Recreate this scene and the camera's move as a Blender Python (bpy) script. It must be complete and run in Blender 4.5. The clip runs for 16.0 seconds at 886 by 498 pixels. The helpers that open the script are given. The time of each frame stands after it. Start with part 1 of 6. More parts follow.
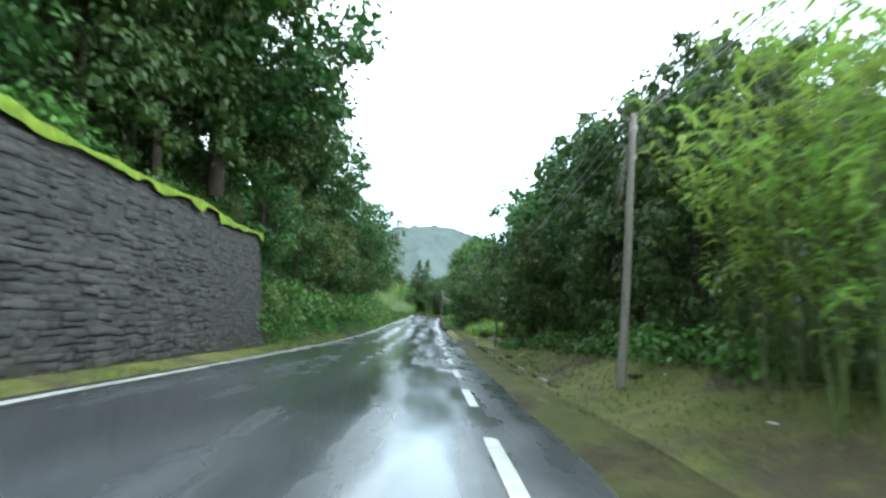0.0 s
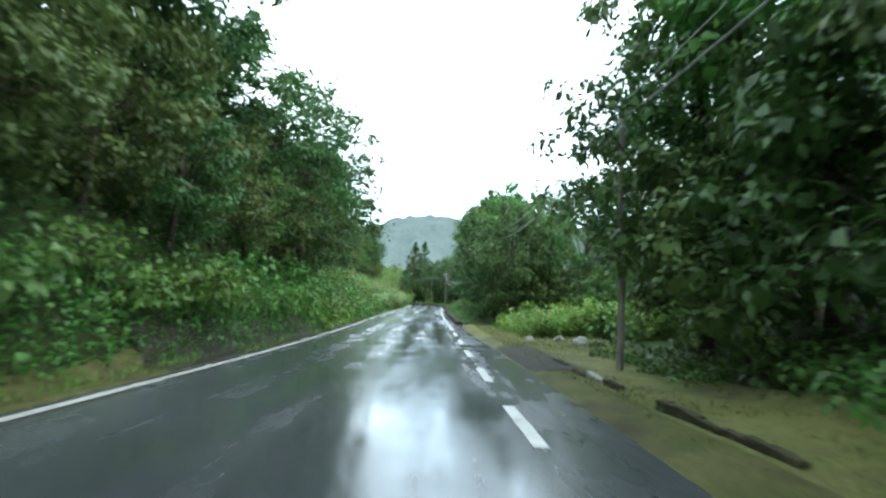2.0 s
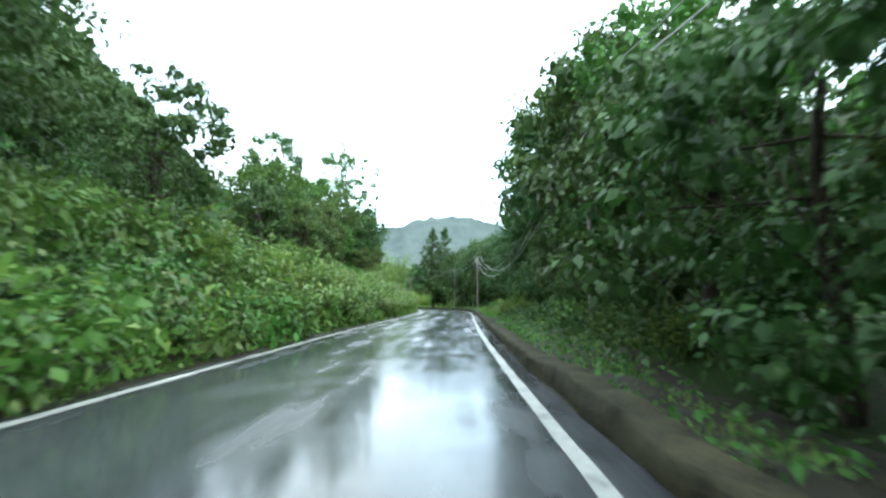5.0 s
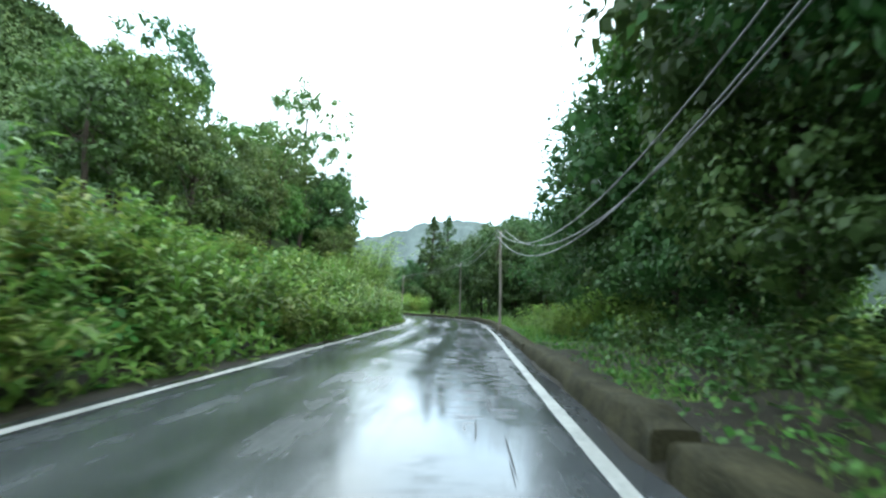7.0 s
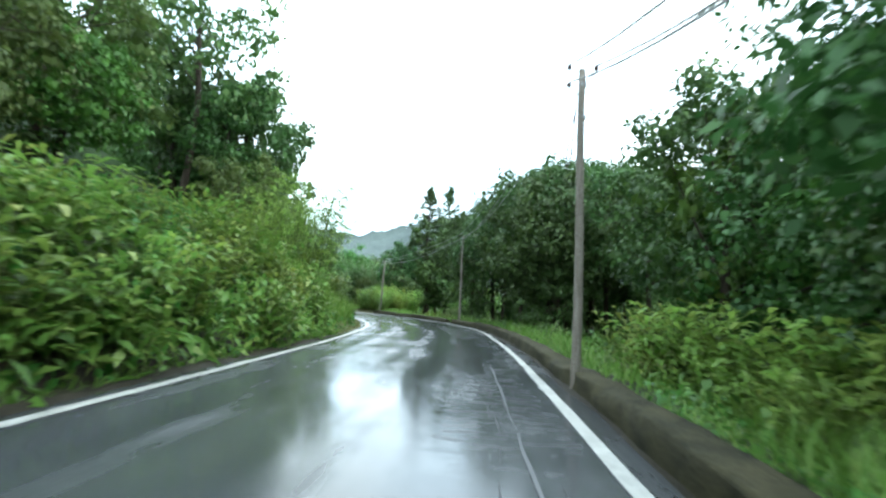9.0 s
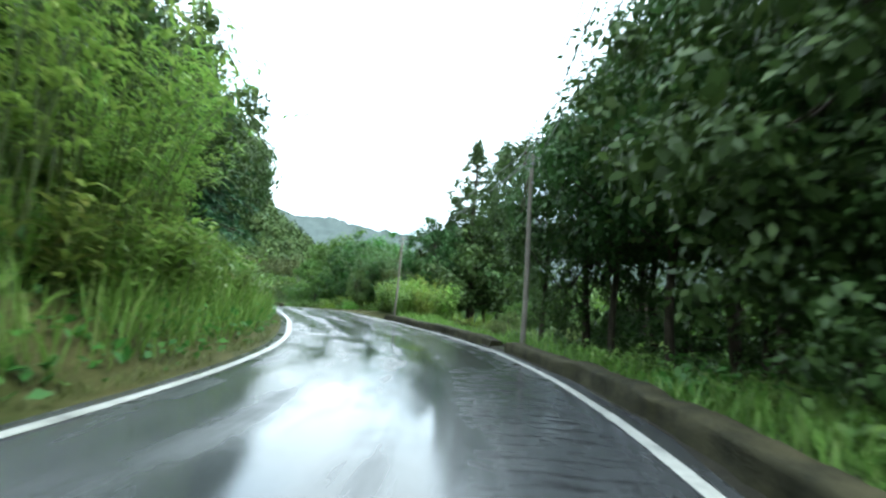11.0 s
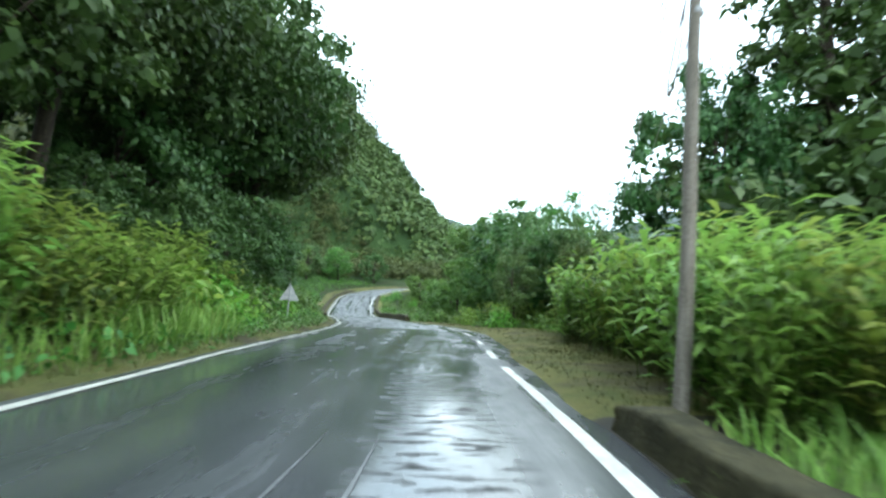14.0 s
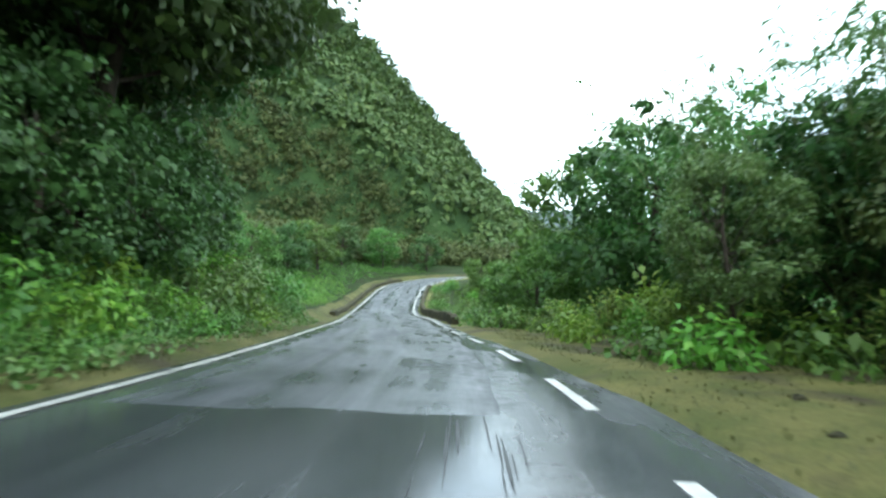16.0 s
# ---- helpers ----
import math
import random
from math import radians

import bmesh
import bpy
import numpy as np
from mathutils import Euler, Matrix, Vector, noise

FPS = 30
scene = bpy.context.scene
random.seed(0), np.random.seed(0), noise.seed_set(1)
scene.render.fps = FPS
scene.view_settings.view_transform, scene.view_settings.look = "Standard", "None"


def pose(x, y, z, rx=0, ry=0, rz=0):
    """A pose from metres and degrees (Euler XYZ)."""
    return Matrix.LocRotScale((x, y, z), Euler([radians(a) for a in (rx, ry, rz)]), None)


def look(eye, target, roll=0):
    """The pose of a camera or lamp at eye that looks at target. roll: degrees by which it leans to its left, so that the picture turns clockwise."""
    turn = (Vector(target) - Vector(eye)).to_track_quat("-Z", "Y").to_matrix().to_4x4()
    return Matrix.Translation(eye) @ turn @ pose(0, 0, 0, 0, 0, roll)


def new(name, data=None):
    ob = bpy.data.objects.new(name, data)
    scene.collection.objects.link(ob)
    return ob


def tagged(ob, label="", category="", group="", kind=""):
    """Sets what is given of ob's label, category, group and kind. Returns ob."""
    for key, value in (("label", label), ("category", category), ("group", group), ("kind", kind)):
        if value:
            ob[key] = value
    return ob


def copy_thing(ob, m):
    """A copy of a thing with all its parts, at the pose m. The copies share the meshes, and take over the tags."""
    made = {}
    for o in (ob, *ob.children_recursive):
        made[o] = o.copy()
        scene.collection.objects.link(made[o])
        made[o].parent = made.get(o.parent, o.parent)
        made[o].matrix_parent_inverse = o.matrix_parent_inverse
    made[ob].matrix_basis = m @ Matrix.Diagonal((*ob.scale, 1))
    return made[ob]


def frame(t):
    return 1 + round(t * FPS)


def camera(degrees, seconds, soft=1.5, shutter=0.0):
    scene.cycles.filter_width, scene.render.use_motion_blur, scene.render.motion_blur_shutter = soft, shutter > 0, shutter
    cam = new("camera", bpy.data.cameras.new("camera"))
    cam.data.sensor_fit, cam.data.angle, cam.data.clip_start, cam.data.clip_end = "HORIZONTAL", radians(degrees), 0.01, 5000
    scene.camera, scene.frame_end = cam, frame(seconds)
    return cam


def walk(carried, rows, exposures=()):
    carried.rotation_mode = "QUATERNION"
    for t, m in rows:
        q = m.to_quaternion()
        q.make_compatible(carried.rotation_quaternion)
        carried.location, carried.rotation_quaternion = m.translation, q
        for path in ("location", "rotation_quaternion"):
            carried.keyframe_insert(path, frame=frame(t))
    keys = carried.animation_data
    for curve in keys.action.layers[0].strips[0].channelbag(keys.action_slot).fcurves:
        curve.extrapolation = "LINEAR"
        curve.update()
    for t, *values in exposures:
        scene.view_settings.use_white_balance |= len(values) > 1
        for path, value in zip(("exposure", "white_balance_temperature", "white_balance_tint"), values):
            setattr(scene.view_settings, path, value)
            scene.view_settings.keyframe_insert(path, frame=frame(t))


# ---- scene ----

# One mountain road after rain: z = 0 is the road in the middle of the drive, y runs along its first straight.
cam = camera(81.15, 16.0, soft=2.45, shutter=0.3)
# seconds, x, y, z, yaw, pitch, roll
PATH = [
    (0.0, -0.07, -7.19, 2.43, 0.23, 6.40, 4.66),
    (0.5, -0.25, -1.68, 2.25, -0.11, 5.01, 4.25),
    (1.0, -0.44, 3.70, 2.08, 2.01, 4.63, 2.55),
    (1.5, -0.51, 9.11, 1.87, 0.82, 4.98, 1.86),
    (2.0, -0.74, 14.50, 1.69, -0.21, 5.40, 2.10),
    (2.5, -0.82, 19.89, 1.55, -0.75, 5.80, 1.93),
    (3.0, -0.87, 25.25, 1.44, 0.33, 6.02, 2.11),
    (3.5, -0.98, 30.60, 1.36, 0.29, 6.36, 2.13),
    (4.0, -0.95, 35.94, 1.31, 0.90, 5.72, 1.60),
    (6.5, -1.55, 62.54, 1.30, 3.21, 6.07, 1.11),
    (7.0, -1.57, 67.85, 1.30, 2.90, 6.29, 1.67),
    (7.5, -1.52, 73.10, 1.27, 3.11, 6.23, 2.17),
    (8.0, -1.51, 78.23, 1.27, 3.47, 6.02, 2.40),
    (8.5, -1.49, 83.21, 1.28, 3.85, 6.18, 2.53),
    (9.0, -1.56, 88.13, 1.32, 3.55, 5.98, 3.11),
    (11.5, -2.81, 112.61, 1.31, 12.76, 5.61, 3.76),
    (12.0, -3.68, 117.35, 1.31, 16.16, 5.02, 3.38),
    (12.5, -5.16, 121.89, 1.31, 19.80, 5.49, 3.60),
    (13.0, -6.86, 126.27, 1.32, 23.21, 5.06, 3.02),
    (13.5, -8.67, 130.64, 1.28, 26.11, 5.31, 2.76),
    (14.0, -10.56, 135.04, 1.23, 28.60, 5.45, 2.32),
    (14.5, -12.79, 139.33, 1.15, 30.83, 5.61, 2.15),
    (15.0, -15.13, 143.60, 1.10, 33.07, 5.25, 2.25),
    (15.5, -17.55, 147.74, 1.11, 34.26, 5.59, 1.16),
    (16.0, -19.94, 151.84, 1.06, 35.76, 4.20, 1.49),
]
EXPOSURE = [(0.0, 0.25, 6050, 0), (16.0, 0.25, 6050, 0)]
walk(cam, [(t, pose(x, y, z, 90 + pitch, 0, yaw) @ pose(0, 0, 0, 0, 0, roll)) for t, x, y, z, yaw, pitch, roll in PATH], EXPOSURE)

# ---------------------------------------------------------------- world and sun
world = bpy.data.worlds.new("overcast_sky")
scene.world = world
world.use_nodes = True
wn, wl = world.node_tree.nodes, world.node_tree.links
wn.clear()
w_out = wn.new("ShaderNodeOutputWorld")
w_sky = wn.new("ShaderNodeTexSky")
w_sky.sky_type = "NISHITA"
w_sky.sun_disc = False
w_sky.sun_elevation, w_sky.sun_rotation = radians(48), radians(110)
w_sky.dust_density = 4.0
w_b1 = wn.new("ShaderNodeBackground")
w_b1.inputs["Strength"].default_value = 0.06
w_coord = wn.new("ShaderNodeTexCoord")
w_noise = wn.new("ShaderNodeTexNoise")
w_noise.inputs["Scale"].default_value = 2.2
w_noise.inputs["Detail"].default_value = 5.0
w_ramp = wn.new("ShaderNodeValToRGB")
w_ramp.color_ramp.elements[0].position, w_ramp.color_ramp.elements[0].color = 0.36, (0.70, 0.84, 1.0, 1)
w_ramp.color_ramp.elements[1].position, w_ramp.color_ramp.elements[1].color = 0.62, (0.92, 0.97, 1.0, 1)
w_b2 = wn.new("ShaderNodeBackground")
w_b2.inputs["Strength"].default_value = 3.35
w_add = wn.new("ShaderNodeAddShader")
wl.new(w_sky.outputs[0], w_b1.inputs["Color"])
wl.new(w_coord.outputs["Generated"], w_noise.inputs["Vector"])
wl.new(w_noise.outputs["Fac"], w_ramp.inputs["Fac"])
wl.new(w_ramp.outputs["Color"], w_b2.inputs["Color"])
wl.new(w_b1.outputs[0], w_add.inputs[0])
wl.new(w_b2.outputs[0], w_add.inputs[1])
wl.new(w_add.outputs[0], w_out.inputs["Surface"])
sun_data = bpy.data.lights.new("sun", "SUN")
sun_data.energy, sun_data.angle, sun_data.color = 1.15, radians(16), (1.0, 0.96, 0.88)
sun = new("sun", sun_data)
sun.matrix_basis = look((0, 0, 60), (-50.8, 18.5, 0))

# ---------------------------------------------------------------- arithmetic of the road line
CENTRE = [(-2, -70), (-2, -30), (-2.1, 0), (-2.4, 18), (-2.7, 42), (-3.1, 64), (-3.1, 80), (-3, 96), (-3.2, 106), (-3.9, 114), (-5.5, 120.3), (-9.2, 128.6),
          (-12.1, 134.3), (-15.3, 140.1), (-18.8, 146), (-23, 153.6), (-26.7, 159), (-33.2, 166.6), (-40.8, 175.4), (-51.5, 186.8), (-60.1, 198.1),
          (-65.7, 207.3), (-67.3, 218.1), (-63.5, 230.2), (-55.3, 242.2), (-40, 257), (-10, 280), (40, 312)]
RISE = [(-70, 3.4), (12, 0.49), (19, 0.27), (26, 0.12), (33, 0.03), (40, 0), (128, 0), (145, -0.12), (150, -0.16), (157, -0.23), (163, -0.32), (170, -0.47),
        (177, -0.84), (185, -0.94), (195, -1.3), (205, -1.47), (215, -0.46), (226, 1.07), (240, 2.7), (300, 5.2)]


def spline(points):
    """A smooth line through the points, in steps of half a metre."""
    p = np.array(points, float)
    u = np.r_[0, np.cumsum(np.hypot(*np.diff(p, axis=0).T))]
    m = np.gradient(p, u, axis=0)
    out = []
    for k in range(len(p) - 1):
        h = u[k + 1] - u[k]
        f = np.linspace(0, 1, max(2, int(h * 8)), endpoint=False)[:, None]
        out.append((2 * f**3 - 3 * f**2 + 1) * p[k] + (f**3 - 2 * f**2 + f) * h * m[k] + (3 * f**2 - 2 * f**3) * p[k + 1] + (f**3 - f**2) * h * m[k + 1])
    q = np.concatenate(out + [p[-1:]])
    v = np.r_[0, np.cumsum(np.hypot(*np.diff(q, axis=0).T))]
    w = np.arange(0, v[-1], 0.5)
    return np.stack([np.interp(w, v, q[:, 0]), np.interp(w, v, q[:, 1])], 1)


LINE = spline(CENTRE)
kern = np.ones(13) / 13
LINE = np.stack([np.convolve(np.pad(LINE[:, k], 6, "edge"), kern, "valid") for k in (0, 1)], 1)
WAY = np.gradient(LINE, axis=0)
WAY /= np.linalg.norm(WAY, axis=1)[:, None]
S0 = -float(np.argmin(np.abs(LINE[:, 1]))) * 0.5
SS = S0 + 0.5 * np.arange(len(LINE))


def rise(s):
    """Height of the road at the distance s along it, rounded off."""
    s = np.asarray(s, float)
    xs, zs = np.array(RISE, float).T
    return sum(np.interp(s + o, xs, zs) for o in (-6, -3, 0, 3, 6)) / 5


def at(s, d, up=0.0):
    """The world place at s along the road and d to the right of its middle, up metres over the road."""
    s, d = np.broadcast_arrays(np.asarray(s, float), np.asarray(d, float))
    x, y = np.interp(s, SS, LINE[:, 0]), np.interp(s, SS, LINE[:, 1])
    wx, wy = np.interp(s, SS, WAY[:, 0]), np.interp(s, SS, WAY[:, 1])
    return np.stack([x + wy * d, y - wx * d, rise(s) + up], -1)


def along(x, y):
    """s and d of world places."""
    x, y = np.ravel(np.asarray(x, float)), np.ravel(np.asarray(y, float))
    s, d = np.empty(len(x)), np.empty(len(x))
    for a in range(0, len(x), 20000):
        b = slice(a, a + 20000)
        dx, dy = x[b, None] - LINE[None, ::2, 0], y[b, None] - LINE[None, ::2, 1]
        k = np.argmin(dx * dx + dy * dy, 1) * 2
        rx, ry = x[b] - LINE[k, 0], y[b] - LINE[k, 1]
        s[b] = SS[k] + np.clip(rx * WAY[k, 0] + ry * WAY[k, 1], -2, 2)
        lat = rx * WAY[k, 1] - ry * WAY[k, 0]
        d[b] = np.sign(lat) * np.hypot(rx, ry)
        near = np.abs(lat) > 0.9 * np.hypot(rx, ry)
        d[b] = np.where(near, lat, d[b])
    return s, d


MARKS = np.array([(-70, -75), (-10, -16.5), (0, -6.5), (15.8, 11.5), (29.5, 27.0), (37.5, 36.2), (46, 46), (62, 63), (80, 80.5), (98.9, 97.3), (112, 112.5), (123, 123.3), (140, 140.2), (150, 150), (400, 400)], float)


def chain(s):
    """Metres along the road of a mark of the planting plan."""
    return np.interp(s, MARKS[:, 0], MARKS[:, 1])


def lattice(ix, iy, seed):
    h = np.sin(ix * 127.1 + iy * 311.7 + seed * 74.7) * 43758.5453
    return h - np.floor(h)


def rough(x, y, size, seed=0):
    """Smooth noise between -1 and 1 with waves of that size in metres."""
    x, y = np.asarray(x, float) / size, np.asarray(y, float) / size
    ix, iy = np.floor(x), np.floor(y)
    fx, fy = x - ix, y - iy
    fx, fy = fx * fx * (3 - 2 * fx), fy * fy * (3 - 2 * fy)
    a = lattice(ix, iy, seed) * (1 - fx) + lattice(ix + 1, iy, seed) * fx
    b = lattice(ix, iy + 1, seed) * (1 - fx) + lattice(ix + 1, iy + 1, seed) * fx
    return 2 * (a * (1 - fy) + b * fy) - 1


# Left bank: s, foot behind the asphalt, slope, height of the steep part, slope above it
LEFT = np.array([(-70, 1.6, 7, 3.7, 0.5), (14.8, 1.6, 7, 3.7, 0.5), (16.6, 0.5, 1.9, 6.5, 0.7), (34, 0.5, 1.7, 6.0, 0.7), (43, 0.4, 0.85, 3.5, 0.65), (60, 0.35, 0.7, 2.2, 0.32), (100, 0.35, 0.7, 2.2, 0.32),
                 (115, 0.5, 0.9, 3.0, 0.55), (138, 0.5, 0.7, 2.4, 0.5), (150, 1.5, 0.45, 1.6, 0.5), (156, 2.2, 0.5, 1.8, 0.5), (166, 2.0, 0.5, 2.0, 0.5), (176, 0.9, 0.5, 2.0, 0.5), (190, 0.6, 0.5, 1.5, 0.27), (225, 0.6, 0.5, 1.5, 0.22), (250, 0.6, 0.3, 1.0, 0.15), (400, 0.6, 0.2, 0.6, 0.1)])
# Right side: s, width of the flat verge, slope, height
RIGHT = np.array([(-70, 1.7, 0.4, 2.5), (9, 1.7, 0.4, 2.5), (16, 2.9, 0.5, 2.2), (28, 3.2, 0.4, 1.6), (36, 6.0, 0.08, 0.5), (48, 5.0, 0.08, 0.5), (56, 1.2, 0.3, 1.0), (86, 1.2, 0.25, 0.8), (94, 1.1, -0.2, -1.5), (134, 1.1, -0.2, -2.5),
                  (145, 5.0, -0.1, -1.0), (168, 6.0, -0.1, -1.0), (182, 1.5, -0.25, -2.5), (400, 1.5, -0.25, -2.5)])
LEFT[:, 0], RIGHT[:, 0] = chain(LEFT[:, 0]), chain(RIGHT[:, 0])
EDGE_L, EDGE_R = 3.05, 3.15
WIDER = np.array([(-70, 0), (109, 0), (117, 0.2), (125, 0.3), (135, 0.4), (146, 0.5), (151, 0.62), (156, 0.58), (160, 0.42), (166, 0.15), (175, 0), (400, 0)], float)


def wide(s):
    """How much wider the right half of the road is in the bend."""
    return np.interp(s, WIDER[:, 0], WIDER[:, 1])


SHOULDER = np.array([(-70, 0.5), (16, 0.5), (28, 0.72), (35, 0.72), (40, 0.4), (48, 0.36), (54, 0), (145, 0), (151, 0.22), (160, 0.45), (165, 0.15), (175, 0.05), (400, 0.05)], float)


def shoulder(s):
    """Worn asphalt outside the right line."""
    return np.interp(s, chain(SHOULDER[:, 0]), SHOULDER[:, 1])


RIDGE = np.array([(-420, 120, 230), (-330, 180, 205), (-235, 252, 170), (-182, 300, 121), (-155, 333, 80), (-136, 357, 40), (-121, 372, 27), (-90, 398, 8)], float)


def hill(x, y):
    """Height of the steep green hill: it falls away from a ridge line."""
    best = np.full(np.shape(x), -1e3)
    for (ax, ay, az), (bx, by, bz) in zip(RIDGE[:-1], RIDGE[1:]):
        vx, vy = bx - ax, by - ay
        f = np.clip(((x - ax) * vx + (y - ay) * vy) / (vx * vx + vy * vy), 0, 1)
        dist = np.hypot(x - ax - f * vx, y - ay - f * vy)
        best = np.maximum(best, az + f * (bz - az) - 1.3 * np.minimum(dist, 45) - 0.84 * np.maximum(dist - 45, 0) - 7.0)
    return best + 4 * rough(x, y, 38, 5) + 3.2 * rough(x, y, 15, 6) + 1.3 * rough(x, y, 6.5, 7)


def ground_at(x, y, s=None, d=None):
    """Height of the ground."""
    shape = np.shape(x)
    x, y = np.ravel(np.asarray(x, float)), np.ravel(np.asarray(y, float))
    if s is None:
        s, d = along(x, y)
    z = rise(s)
    e0, m1, h1, m2 = (np.interp(s, LEFT[:, 0], LEFT[:, k]) for k in (1, 2, 3, 4))
    e = np.maximum(-d - EDGE_L - e0, 0)
    up = np.minimum(m1 * e, h1 + m2 * np.maximum(e - h1 / m1, 0))
    up = np.where(up > 14, 14 + (up - 14) * 0.35, up)
    up = np.minimum(up, 24)
    w, m, h = (np.interp(s, RIGHT[:, 0], RIGHT[:, k]) for k in (1, 2, 3))
    g = np.maximum(d - EDGE_R - w, 0)
    over = np.where(m > 0, np.minimum(m * g, h), np.maximum(m * g, h))
    z = z + np.where(d < 0, up, over)
    away = np.clip((np.abs(d) - 4.5) / 5, 0, 1)
    z = z + away * (0.35 * rough(x, y, 5.0, 1) + 0.5 * rough(x, y, 13.0, 2))
    hz = hill(x, y)
    fade = np.clip((np.abs(d) - 9) / 44, 0, 1)
    z = np.maximum(z, hz * fade * fade * (3 - 2 * fade) - 30 * (1 - fade))
    z = np.where((-d < 3.6) & (d < 3.6 + wide(s) + shoulder(s)), rise(s) - 0.06, z)
    return z.reshape(shape)


def spot(s, d):
    """A place on the ground at s and d."""
    p = at(s, d)
    return np.array([p[0], p[1], float(ground_at(p[0], p[1])[()] if np.ndim(p[0]) == 0 else 0)])

# ---------------------------------------------------------------- materials
def material(name):
    m = bpy.data.materials.new(name)
    m.use_nodes = True
    n, l = m.node_tree.nodes, m.node_tree.links
    b = n["Principled BSDF"]
    return m, n, l, b


def noise_node(n, l, scale, detail=6.0, rough_=0.6, coord=None, kind="Object", stretch=None):
    t = n.new("ShaderNodeTexNoise")
    t.inputs["Scale"].default_value, t.inputs["Detail"].default_value, t.inputs["Roughness"].default_value = scale, detail, rough_
    c = coord
    if c is None:
        c = n.new("ShaderNodeTexCoord").outputs[kind]
    if stretch:
        mp = n.new("ShaderNodeMapping")
        mp.inputs["Scale"].default_value = stretch
        l.new(c, mp.inputs["Vector"])
        c = mp.outputs["Vector"]
    l.new(c, t.inputs["Vector"])
    return t


def ramp_node(n, l, fac, stops):
    r = n.new("ShaderNodeValToRGB")
    while len(r.color_ramp.elements) < len(stops):
        r.color_ramp.elements.new(0.5)
    for e, (p, c) in zip(r.color_ramp.elements, stops):
        e.position, e.color = p, (*c, 1) if len(c) == 3 else c
    l.new(fac, r.inputs["Fac"])
    return r


def mix_colour(n, l, fac, a, b, mode="MIX"):
    m = n.new("ShaderNodeMix")
    m.data_type, m.blend_type = "RGBA", mode
    for sock, v in ((m.inputs["Factor"], fac), (m.inputs[6], a), (m.inputs[7], b)):
        if hasattr(v, "links"):
            l.new(v, sock)
        elif isinstance(v, tuple):
            sock.default_value = (*v, 1)
        else:
            sock.default_value = v
    return m.outputs[2]


def bump_node(n, l, height, b, strength=0.3, distance=0.02):
    k = n.new("ShaderNodeBump")
    k.inputs["Strength"].default_value, k.inputs["Distance"].default_value = strength, distance
    l.new(height, k.inputs["Height"])
    l.new(k.outputs["Normal"], b.inputs["Normal"])
    return k


def plain_mat(name, dark, light, scale=6.0, roughness=0.7, bump=0.3, distance=0.01, metallic=0.0, kind="Object", fine=60.0, stretch=None):
    """Two tones mixed by coarse and fine noise, with relief."""
    m, n, l, b = material(name)
    a = noise_node(n, l, scale, kind=kind, stretch=stretch)
    f = noise_node(n, l, fine, kind=kind)
    s = n.new("ShaderNodeMath")
    s.operation = "MULTIPLY_ADD"
    s.inputs[1].default_value = 0.45
    l.new(f.outputs["Fac"], s.inputs[0])
    h = n.new("ShaderNodeMath")
    h.operation = "MULTIPLY"
    h.inputs[1].default_value = 0.55
    l.new(a.outputs["Fac"], h.inputs[0])
    l.new(h.outputs[0], s.inputs[2])
    r = ramp_node(n, l, s.outputs[0], [(0.36, dark), (0.64, light)])
    l.new(r.outputs["Color"], b.inputs["Base Color"])
    b.inputs["Roughness"].default_value, b.inputs["Metallic"].default_value = roughness, metallic
    b.inputs["Specular IOR Level"].default_value = 0.15 if roughness > 0.6 else 0.4
    bump_node(n, l, s.outputs[0], b, bump, distance)
    return m


